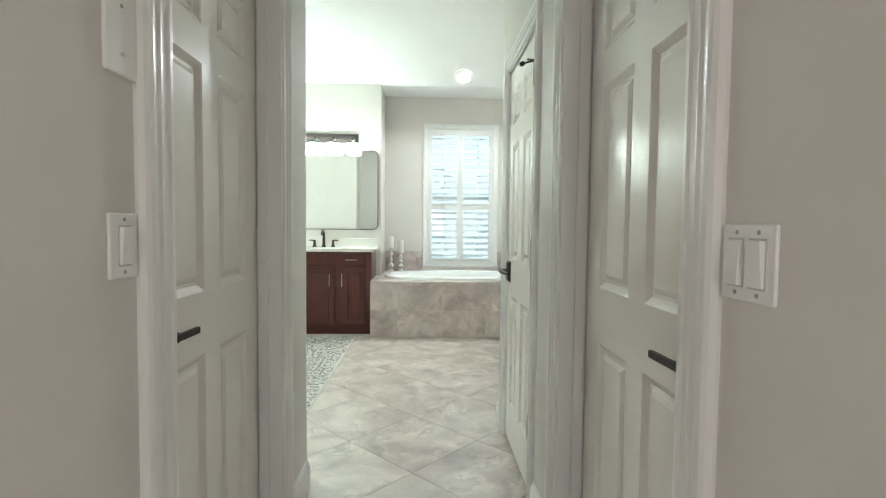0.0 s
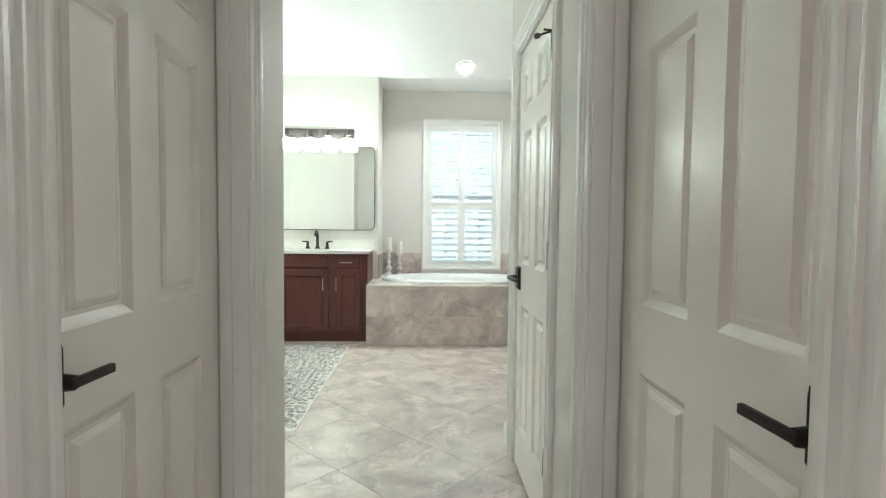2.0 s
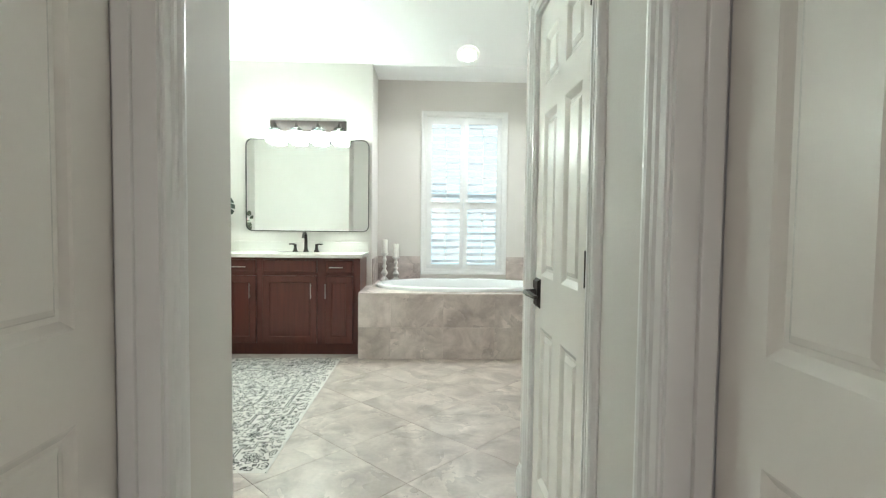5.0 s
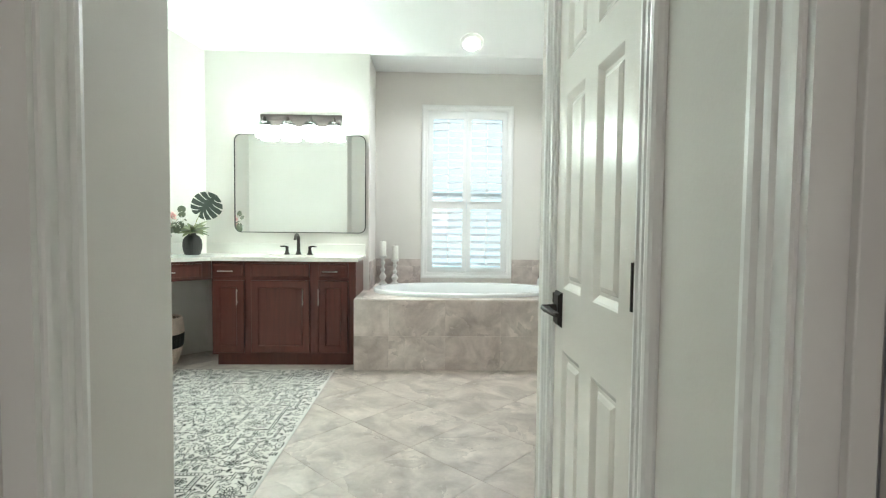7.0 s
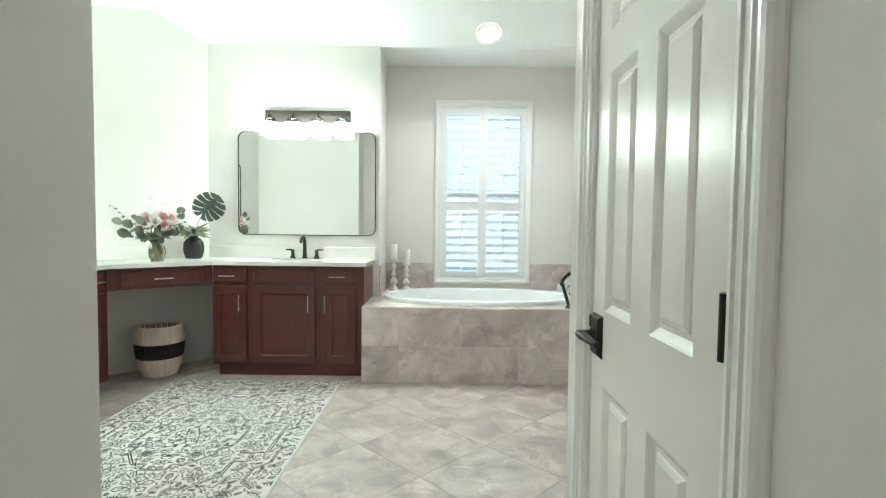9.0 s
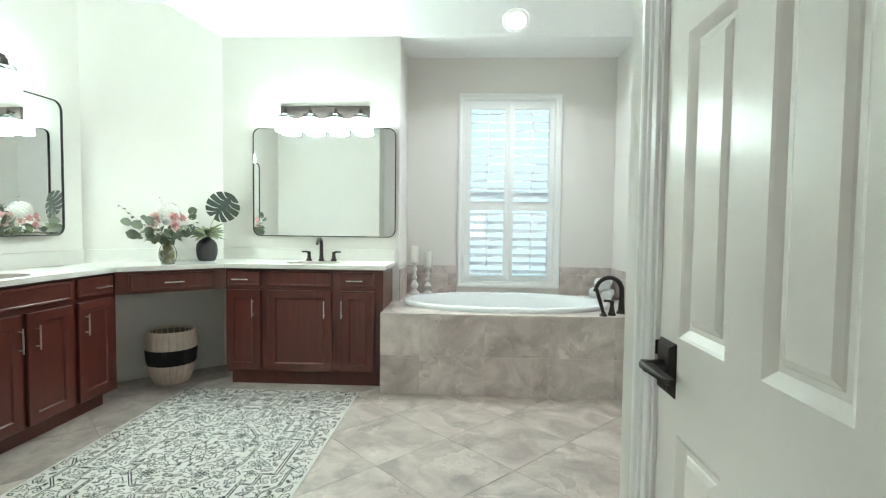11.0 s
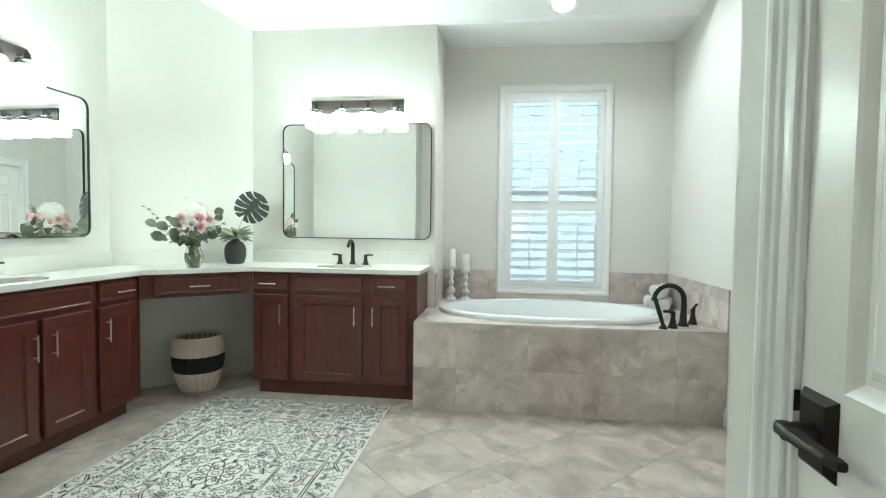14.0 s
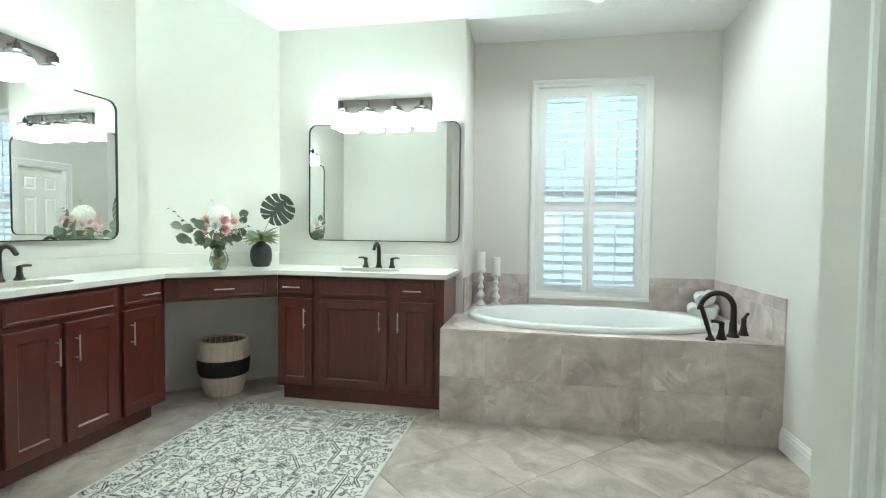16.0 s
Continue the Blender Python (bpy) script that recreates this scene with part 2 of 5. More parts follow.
floor = structure("floor", boxes((-3.1, 3.0, -4.2, 6.7, -0.12, -0.009)), GROUT, "grey grout bed under diagonal stone floor tiles", "floor")
structure("wall_north", boxes((-2.2, -0.435, VY, 6.52, 0, TOP), bevel=0.012), WALL, "greige painted wall behind the vanity", "wall")
structure("wall_window", boxes((-0.435, 0.108, WY, 6.52, 0, TOP), (0.944, 1.62, WY, 6.52, 0, TOP), (0.108, 0.944, WY, 6.52, 0, 0.718), (0.108, 0.944, WY, 6.52, 2.404, TOP)), WALL, "greige painted wall round the tub window", "wall")
structure("wall_east", boxes((RX, 1.6, 2.925, 3.71, 0, TOP), (RX, 1.6, 4.37, WY, 0, TOP), (RX, 1.6, 3.71, 4.37, 2.02, TOP)), WALL, "greige painted wall beside the tub", "wall")
bm = bmesh.new()
dirn = (CL - CR).normalized()
nrm = Vector((-dirn.y, dirn.x))
if nrm.y < 0:
    nrm = -nrm
v = []
for z in (0, TOP):
    for p in (CR - dirn * 0.1, CL + dirn * 0.1, CL + dirn * 0.1 + nrm * 0.15, CR - dirn * 0.1 + nrm * 0.15):
        v.append(bm.verts.new((p.x, p.y, z)))
for q in ((3, 2, 1, 0), (4, 5, 6, 7), (0, 1, 5, 4), (1, 2, 6, 5), (2, 3, 7, 6), (3, 0, 4, 7)):
    bm.faces.new([v[i] for i in q])
structure("wall_diagonal", bm, WALL, "greige painted corner wall behind the desk", "wall")
structure("wall_west", boxes((LX - 0.13, LX, 2.6, 5.25, 0, TOP)), WALL, "greige painted wall behind the long vanity", "wall")
structure("wall_south_west", boxes((LX - 0.13, -1.155, 2.165, 2.72, 0, TOP)), WALL, "greige painted wall opposite the vanity", "wall")
structure("wall_south", boxes((-1.155, HL - 0.12, 2.165, 2.285, 0, TOP)), WALL, "greige painted short wall beside the hall", "wall")
structure("wall_hall_west", boxes((HL - 0.12, HL, 0.45, 1.148, 0, TOP), (HL - 0.12, HL, 1.92, 2.285, 0, TOP), (HL - 0.12, HL, 1.148, 1.92, 2.02, TOP)), WALL, "greige painted hall wall with a door opening", "wall")
structure("wall_hall_east", boxes((HR, HR + 0.12, 0.45, 0.965, 0, TOP), (HR, HR + 0.12, 1.752, 2.172, 0, TOP), (HR, HR + 0.12, 2.838, 3.045, 0, TOP), (HR, HR + 0.12, 0.965, 1.752, 2.02, TOP), (HR, HR + 0.12, 2.172, 2.838, 2.02, TOP)), WALL, "greige painted hall wall with two door openings", "wall")
structure("wall_header", boxes((LX - 0.13, HL - 0.121, 2.05, 2.164, 2.74, TOP), (HL - 0.121, HR + 0.121, 2.05, 2.164, 2.74, TOP), (HR + 0.121, 1.6, 2.05, 2.164, 2.74, TOP)), WALL, "greige painted wall above the hall ceiling", "wall")
structure("wall_toilet_room", boxes((HR + 0.12, RX, 2.925, 3.045, 0, TOP)), WALL, "greige painted end wall of the toilet room", "wall")
# unseen bedroom shell, added to shape the fill that enters the hall
structure("wall_bedroom_north", boxes((-3.0, HL - 0.12, 0.33, 0.45, 0, TOP), (HR + 0.12, 3.0, 0.33, 0.45, 0, TOP), (HL - 0.12, HR + 0.12, 0.33, 0.45, 2.4, TOP)), WALL, "unseen greige bedroom wall round the hall mouth", "wall")
structure("wall_bedroom_south", boxes((-3.1, -0.8, -4.2, -4.1, 0, TOP), (1.0, 3.1, -4.2, -4.1, 0, TOP), (-0.8, 1.0, -4.2, -4.1, 0, 0.9), (-0.8, 1.0, -4.2, -4.1, 2.2, TOP)), WALL, "unseen greige bedroom end wall with an opening added for light", "wall")
for side in (-1, 1):
    xa, xb = sorted((side * 3.0, side * 3.1))
    structure("wall_bedroom_side", boxes((xa, xb, -4.1, -2.3, 0, TOP), (xa, xb, -0.7, 0.45, 0, TOP), (xa, xb, -2.3, -0.7, 0, 0.8), (xa, xb, -2.3, -0.7, 2.2, TOP)), WALL, "unseen greige bedroom side wall with an opening added for light", "wall")


def ceiling_height(x, y):
    return min(3.35, 2.795 + 0.55 * max(0.0, VY - y), 2.84 + 0.27 * (x - LX))


bm = bmesh.new()
nx, ny = 110, 112
xs = [-2.95 + 4.6 * i / nx for i in range(nx + 1)]
ys = [2.15 + 4.48 * j / ny for j in range(ny + 1)]
grid = [[bm.verts.new((x, y, ceiling_height(x, y))) for y in ys] for x in xs]
for i in range(nx):
    for j in range(ny):
        bm.faces.new((grid[i][j], grid[i][j + 1], grid[i + 1][j + 1], grid[i + 1][j]))
ceiling = structure("ceiling", bm, CEIL, "white painted sloping bathroom ceiling", "ceiling")
th = ceiling.modifiers.new("thickness", "SOLIDIFY")
th.thickness, th.offset = 0.05, 1
structure("ceiling_hall", boxes((-3.1, 3.1, -4.2, 2.15, 2.74, 2.86)), CEIL, "white painted hall and bedroom ceiling", "ceiling")


def extruded(bm, profile, a, b, out):
    """A moulding: the profile (height, depth) drawn from a to b, standing proud towards out."""
    a, b, out = Vector((*a, 0)), Vector((*b, 0)), Vector((*out, 0)).normalized()
    ring = []
    for p in (a, b):
        ring.append([bm.verts.new(p + out * d + Vector((0, 0, h))) for h, d in profile])
    n = len(profile)
    for k in range(n):
        bm.faces.new((ring[0][k], ring[0][(k + 1) % n], ring[1][(k + 1) % n], ring[1][k]))
    bm.faces.new(ring[0][::-1])
    bm.faces.new(ring[1])
    return bm


BASE = [(0, -0.002), (0, 0.016), (0.085, 0.016), (0.095, 0.013), (0.108, 0.012), (0.118, 0.006), (0.128, 0.004), (0.13, -0.002)]
runs = [((RX, TY), (RX, 4.46), (-1, 0)), ((RX, 3.62), (RX, 3.045), (-1, 0)), ((RX, 3.045), (HR, 3.045), (0, 1)), ((HR, 3.045), (HR, 2.930), (-1, 0)), ((HR, 2.080), (HR, 1.844), (-1, 0)), ((HR, 0.853), (HR, 0.45), (-1, 0)),
        ((HL, 0.45), (HL, 1.024), (1, 0)), ((HL, 2.012), (HL, 2.285), (1, 0)), ((HL, 2.285), (-1.155, 2.285), (0, 1)), ((-1.155, 2.285), (-1.155, 2.72), (1, 0)), ((-1.155, 2.72), (LX, 2.72), (0, 1)),
        ((LX, 2.72), (LX, 3.545), (1, 0))]
for a, b, out in runs:
    structure("baseboard", extruded(bmesh.new(), BASE, a, b, out), TRIM, "white painted wooden baseboard", "baseboard")

CASING = [(0.0, 0.0), (0.0, 0.009), (0.003, 0.012), (0.012, 0.013), (0.016, 0.009), (0.032, 0.010), (0.037, 0.015), (0.042, 0.016), (0.047, 0.012), (0.054, 0.013), (0.060, 0.019), (0.068, 0.021), (0.077, 0.020), (0.084, 0.015), (0.09, 0.006), (0.09, 0.0)]


def door_frame(name, plane, out, y0, y1, top, depth, label, near=1.0, slab=0.0):
    """Casing with mitred corners and jambs round an opening in a wall along y."""
    th = empty(name, pose(plane, (y0 + y1) / 2, 0), label, "door frame", kind="structure")
    yc = (y0 + y1) / 2
    bm = bmesh.new()
    cols = []
    for (y, z, sy, sz) in ((y0, 0, -near, 0), (y0, top, -near, 1), (y1, top, 1, 1), (y1, 0, 1, 0)):
        cols.append([bm.verts.new((out * d, y + sy * u - yc, z + sz * u)) for u, d in CASING])
    for a, b in zip(cols, cols[1:]):
        for k in range(len(CASING) - 1):
            bm.faces.new((a[k], a[k + 1], b[k + 1], b[k]))
    part("casing", bm, TRIM, th)
    # jambs stand 3 mm proud of the wall's cut edges
    for s in (-1, 1):
        ya, yb = ((y0 - 0.001, y0 + 0.012) if s < 0 else (y1 - 0.012, y1 + 0.001))
        part("jamb", boxes((min(0.004 * out, -out * depth), max(0.004 * out, -out * depth), ya - yc, yb - yc, 0, top)), TRIM, th)
        if slab:
            # the stop that the closed door meets, with a narrow gap before its slab
            sa, sb = ((y0 + 0.011, y0 + 0.024) if s < 0 else (y1 - 0.024, y1 - 0.011))
            xa, xb = sorted((-out * (slab - 0.040), -out * (slab - 0.006)))
            part("door_stop_strip", boxes((xa, xb, sa - yc, sb - yc, 0, top - 0.012), bevel=0.002), TRIM, th)
    part("head_jamb", boxes((min(0.004 * out, -out * depth), max(0.004 * out, -out * depth), y0 - yc, y1 - yc, top - 0.012, top + 0.001)), TRIM, th)
    return th


def six_panel(bm, width, height, thick, out, rail=(0.808, 0.979)):
    """A moulded six-panel slab: its face looks towards x * out, its foot at z = 0, centred on y."""
    st, mu = 0.115 * min(1, width / 0.76), 0.10
    ys = [-width / 2, -width / 2 + st, -mu / 2, mu / 2, width / 2 - st, width / 2]
    zs = [0, 0.20, *rail, 1.595, 1.70, height - 0.11, height]
    rings = ((0, 0), (0.006, 0.003), (0.020, 0.012), (0.030, 0.012), (0.033, 0.0095), (0.044, 0.004))
    for i in range(5):
        for j in range(7):
            a, b, c, d = ys[i], ys[i + 1], zs[j], zs[j + 1]
            if i in (1, 3) and j in (1, 3, 5):
                loops = []
                for inset, deep in rings:
                    loops.append([bm.verts.new((-out * deep, y, z)) for y, z in ((a + inset, c + inset), (b - inset, c + inset), (b - inset, d - inset), (a + inset, d - inset))])
                for p, q in zip(loops, loops[1:]):
                    for k in range(4):
                        bm.faces.new((p[k], p[(k + 1) % 4], q[(k + 1) % 4], q[k]))
                bm.faces.new(loops[-1])
            else:
                bm.faces.new([bm.verts.new((0, y, z)) for y, z in ((a, c), (b, c), (b, d), (a, d))])
    bmesh.ops.remove_doubles(bm, verts=bm.verts, dist=1e-5)
    x1 = -out * thick
    w, h = width / 2, height
    for quad in (((0, -w, 0), (x1, -w, 0), (x1, -w, h), (0, -w, h)), ((0, w, 0), (x1, w, 0), (x1, w, h), (0, w, h)), ((0, -w, 0), (0, w, 0), (x1, w, 0), (x1, -w, 0)), ((0, -w, h), (0, w, h), (x1, w, h), (x1, -w, h)), ((x1, -w, 0), (x1, w, 0), (x1, w, h), (x1, -w, h))):
        bm.faces.new([bm.verts.new(p) for p in quad])
    bmesh.ops.remove_doubles(bm, verts=bm.verts, dist=1e-5)
    return bm


def lever(parent, out, y, z, way, square=False, x0=0.0, length=0.112):
    """A lever handle on a door face: rosette, neck and blade that points along y * way."""
    bm = bmesh.new()
    # a plate whose four sides slope up to its flat middle
    rows = [[bm.verts.new((x0 + out * d, y + sy * (0.038 - i), z + sz * (0.056 - i))) for sy, sz in ((-1, -1), (1, -1), (1, 1), (-1, 1))] for i, d in ((0, 0), (0, 0.002), (0.0095, 0.012), (0.011, 0.0125))]
    for a, b in zip(rows, rows[1:]):
        for k in range(4):
            bm.faces.new((a[k], a[(k + 1) % 4], b[(k + 1) % 4], b[k]))
    bm.faces.new(rows[-1])
    part("rosette", bm, BRONZE, parent)
    bm = bmesh.new()
    cyl(bm, (x0 + out * 0.008, y, z), (x0 + out * 0.05, y, z), 0.017, 0.0125, 20)
    part("neck", bm, BRONZE, parent, smooth=True)
    bm = bmesh.new()
    tip = y + way * length
    lo, hi = min(y - way * 0.012, tip), max(y - way * 0.012, tip)
    if square:
        # a broad flat blade with a rounded back, thinner and narrower towards its tip
        rows = []
        for u in (-0.13, -0.05, 0.2, 0.45, 0.7, 0.9, 0.98):
            wide = 0.014 - 0.0045 * max(0.0, u) - 0.004 * (u < -0.1) - 0.003 * (u > 0.95)
            cx, high = 0.046 - 0.015 * max(0.0, u) ** 2, 0.0085 - 0.0025 * max(0.0, u)
            rows.append([bm.verts.new((x0 + out * (cx + wide * p), y + way * length * u, z + 0.003 - 0.008 * max(0.0, u) + high * q)) for p, q in ((-1, 0.5), (-0.75, 1), (0.7, 1), (1, 0.4), (1, -0.6), (0.6, -1), (-0.75, -1), (-1, -0.5))])
        for a, b in zip(rows, rows[1:]):
            for k in range(8):
                bm.faces.new((a[k], a[(k + 1) % 8], b[(k + 1) % 8], b[k]))
        bm.faces.new(rows[0][::-1])
        bm.faces.new(rows[-1])
    else:
        box(bm, min(x0 + out * 0.044, x0 + out * 0.056), max(x0 + out * 0.044, x0 + out * 0.056), lo, hi, z - 0.0085, z + 0.0085, bevel=0.003)
        for v in bm.verts:
            if abs(v.co.y - tip) < 0.02:
                v.co.x += out * 0.004
    part("lever", bm, BRONZE, parent, smooth=square)


def hinge(parent, out, y, z, x0=0.0, stop=False):
    bm = bmesh.new()
    cyl(bm, (x0 + out * 0.008, y, z - 0.05), (x0 + out * 0.008, y, z + 0.05), 0.0075, n=14)
    box(bm, min(x0, x0 + out * 0.004), max(x0, x0 + out * 0.004), y - 0.004, y + 0.016, z - 0.05, z + 0.05)
    part("hinge", bm, BRONZE, parent)
    if stop:
        bm = bmesh.new()
        cyl(bm, (x0 + out * 0.008, y, z + 0.05), (x0 + out * 0.008, y, z + 0.058), 0.011, n=14)
        cyl(bm, (x0 + out * 0.010, y, z + 0.054), (x0 + out * 0.05, y + 0.045, z + 0.054), 0.004, n=10)
        cyl(bm, (x0 + out * 0.05, y + 0.045, z + 0.054), (x0 + out * 0.058, y + 0.055, z + 0.054), 0.010, n=12)
        cyl(bm, (x0 + out * 0.010, y, z + 0.054), (x0 + out * 0.045, y - 0.02, z + 0.05), 0.004, n=10)
        part("door_stop", bm, BRONZE, parent)


# closed doors of the hall, set back in their openings
door_frame("door_frame_1", HL, 1, 1.148, 1.92, 2.02, 0.145, "white painted moulded casing round a closet door", 1.35, 0.083)
d1 = empty("door_1", pose(HL - 0.083, 1.534, 0.012), "closed white six-panel door in the hall", "door", kind="structure")
part("slab", six_panel(bmesh.new(), 0.738, 1.992, 0.034, 1), DOOR, d1)
lever(d1, 1, 1.238 - 1.534, 0.906, 1, length=0.09)
door_frame("door_frame_2", HR, -1, 0.965, 1.752, 2.02, 0.145, "white painted moulded casing round a hall door", 1.22, 0.085)
d2 = empty("door_2", pose(HR + 0.085, 1.3545, 0.012), "closed white six-panel hall door with glossy paint", "door", kind="structure")
part("slab", six_panel(bmesh.new(), 0.753, 1.992, 0.034, -1), DOOR, d2)
lever(d2, -1, 1.047 - 1.3545, 0.895, 1, length=0.105)
door_frame("door_frame_3", HR, -1, 2.172, 2.838, 2.02, 0.12, "white painted moulded casing round the toilet room door")
d3 = empty("door_3", pose(HR + 0.006, 2.511, 0.012), "closed white six-panel toilet room door with dark hinges", "door", kind="structure")
part("slab", six_panel(bmesh.new(), 0.636, 1.992, 0.034, -1, (0.797, 0.992)), DOOR, d3)
lever(d3, -1, 2.777 - 2.511, 0.921, -1, square=True, length=0.098)
for z, stop in ((0.30, False), (1.063, False), (1.808, True)):
    hinge(d3, -1, 2.190 - 2.511, z, stop=stop)
part("strike_plate", boxes((-0.010, 0.0, 2.8255 - 2.511, 2.8295 - 2.511, 0.935, 0.968), bevel=0.0012), BRONZE, d3)
door_frame("door_frame_4", RX, -1, 3.71, 4.37, 2.02, 0.12, "white painted casing round a closet door")
d4 = empty("door_4", pose(RX + 0.06, 4.04, 0.012), "closed white six-panel closet door", "door", kind="structure")
part("slab", six_panel(bmesh.new(), 0.632, 1.992, 0.034, -1), DOOR, d4)


def switch_plate(name, plane, out, y0, y1, z0, z1, gangs, label):
    yc, zc = (y0 + y1) / 2, (z0 + z1) / 2
    th = empty(name, pose(plane, yc, zc), label, "light switch")
    w, h = (y1 - y0) / 2, (z1 - z0) / 2
    part("cover_plate", boxes((min(0, out * 0.007), max(0, out * 0.007), -w, w, -h, h), bevel=0.003), PLASTIC, th)
    for k in range(gangs):
        c = (k - (gangs - 1) / 2) * 0.046
        # frame coloured grey as the shadow between rocker and plate
        part("rocker_frame", boxes((min(out * 0.006, out * 0.0085), max(out * 0.006, out * 0.0085), c - 0.018, c + 0.018, -0.035, 0.035)), GAP_SHADE, th)
        bm = boxes((min(out * 0.008, out * 0.012), max(out * 0.008, out * 0.012), c - 0.0155, c + 0.0155, -0.032, 0.032), bevel=0.001)
        tip = 1 if k else -1
        for v in bm.verts:
            if v.co.x * out > 0.0105 and v.co.z * tip < 0:
                v.co.x += out * 0.0050
        part("rocker", bm, PLASTIC, th)
        for zz in (-h + 0.011, h - 0.011):
            part("screw", cyl(bmesh.new(), (out * 0.006, c, zz), (out * 0.0078, c, zz), 0.0034, n=10), SCREW, th)
    return th


switch_plate("light_switch", HL, 1, 0.944, 1.020, 1.081, 1.193, 1, "white single rocker switch on the hall wall")
switch_plate("light_switch", HR, -1, 0.735, 0.848, 1.075, 1.183, 2, "white double rocker switch on the hall wall")
blank = empty("cover_plate", pose(HL, 0.985, 1.50), "white blank cover plate above a switch", "cover plate")
part("plate", boxes((0, 0.008, -0.043, 0.043, -0.076, 0.076), bevel=0.003), PLASTIC, blank)
for zz in (-0.04, 0.04):
    part("screw", cyl(bmesh.new(), (0.007, 0, zz), (0.0092, 0, zz), 0.0035, n=10), SCREW, blank)

# ---- window with shutters ----
win = empty("window_1", pose(0.525, WY, 0.66), "white window trim with inside plantation shutters", "window", kind="structure")
WX = 0.525


def wl(x):
    return x - WX


bm = bmesh.new()
WTRIM = [(0.0, 0.0), (0.0, 0.012), (0.008, 0.016), (0.03, 0.016), (0.038, 0.020), (0.058, 0.020), (0.064, 0.015), (0.064, 0.0)]
cols = []
x0, x1, z0, z1 = wl(0.11), wl(0.94), 0.72 - 0.66, 2.40 - 0.66
for x, z, sx, sz in ((x0, z0, -1, -1), (x0, z1, -1, 1), (x1, z1, 1, 1), (x1, z0, 1, -1), (x0, z0, -1, -1)):
    cols.append([bm.verts.new((x + sx * u, -d, z + sz * u)) for u, d in WTRIM])
for a, b in zip(cols, cols[1:]):
    for k in range(len(WTRIM) - 1):
        bm.faces.new((a[k], a[k + 1], b[k + 1], b[k]))
part("window_frame", bm, TRIM, win)
for a, b, c, d in ((x0 - 0.002, x0 + 0.012, z0, z1), (x1 - 0.012, x1 + 0.002, z0, z1), (x0, x1, z0 - 0.002, z0 + 0.012), (x0, x1, z1 - 0.012, z1 + 0.002)):
    part("window_reveal", boxes((a, b, 0.001, 0.153, c, d)), TRIM, win)
part("glass_pane", boxes((x0 + 0.03, x1 - 0.03, 0.110, 0.114, z0 + 0.03, z1 - 0.03)), clear_glass("window_glass"), win).visible_shadow = False
part("window_sash", boxes((x0, x0 + 0.04, 0.09, 0.13, z0, z1), (x1 - 0.04, x1, 0.09, 0.13, z0, z1), (x0 + 0.04, x1 - 0.04, 0.09, 0.13, z0, z0 + 0.045), (x0 + 0.04, x1 - 0.04, 0.09, 0.13, z1 - 0.045, z1), (x0 + 0.04, x1 - 0.04, 0.09, 0.13, 0.86, 0.90)), TRIM, win)
SHUTTER = material("white_shutter_paint", (0.82, 0.82, 0.81), 0.35)
for a, b, oa, ob_ in ((0.114, 0.5195, 0.168, 0.477), (0.5225, 0.936, 0.567, 0.888)):
    sh = part("shutter_panel", boxes((wl(a), wl(oa), -0.012, 0.016, z0 + 0.004, z1 - 0.004), (wl(ob_), wl(b), -0.012, 0.016, z0 + 0.004, z1 - 0.004), (wl(oa), wl(ob_), -0.012, 0.016, z0 + 0.004, 0.765 - 0.66), (wl(oa), wl(ob_), -0.012, 0.016, 1.383 - 0.66, 1.467 - 0.66), (wl(oa), wl(ob_), -0.012, 0.016, 2.318 - 0.66, z1 - 0.004)), SHUTTER, win)
    for lo, hi, n in ((0.765, 1.383, 8), (1.467, 2.318, 11)):
        pitch = (hi - lo) / n
        bm = bmesh.new()
        ring = [(0.040 * math.cos(t), 0.0055 * math.sin(t)) for t in [2 * math.pi * k / 12 for k in range(12)]]
        tilt = radians(23)
        e = []
        for x in (wl(oa) + 0.002, wl(ob_) - 0.002):
            e.append([bm.verts.new((x, u * math.cos(tilt) - w * math.sin(tilt), u * math.sin(tilt) + w * math.cos(tilt))) for u, w in ring])
        for k in range(12):
            bm.faces.new((e[0][k], e[0][(k + 1) % 12], e[1][(k + 1) % 12], e[1][k]))
        bm.faces.new(e[0][::-1])
        bm.faces.new(e[1])
        first = part("louver", bm, SHUTTER, sh, smooth=True)
        first.location = (0, 0.002, lo - 0.66 + pitch * 0.5)
        for k in range(1, n):
            o = new("louver", first.data)
            o.parent = sh
            o.location = (0, 0.002, lo - 0.66 + pitch * (k + 0.5))
        part("tilt_rod", boxes((wl((oa + ob_) / 2) - 0.006, wl((oa + ob_) / 2) + 0.006, -0.046, -0.036, lo - 0.66 + 0.03, hi - 0.66 - 0.02), bevel=0.002), SHUTTER, sh)
tagged(structure("backdrop", boxes((-4, 5, 9.0, 9.05, -1, 6)), glowing("bright_overcast_sky", (0.60, 0.86, 1.0), 0.64, 0.02), "bright hazy daylight outside the window", "backdrop"))

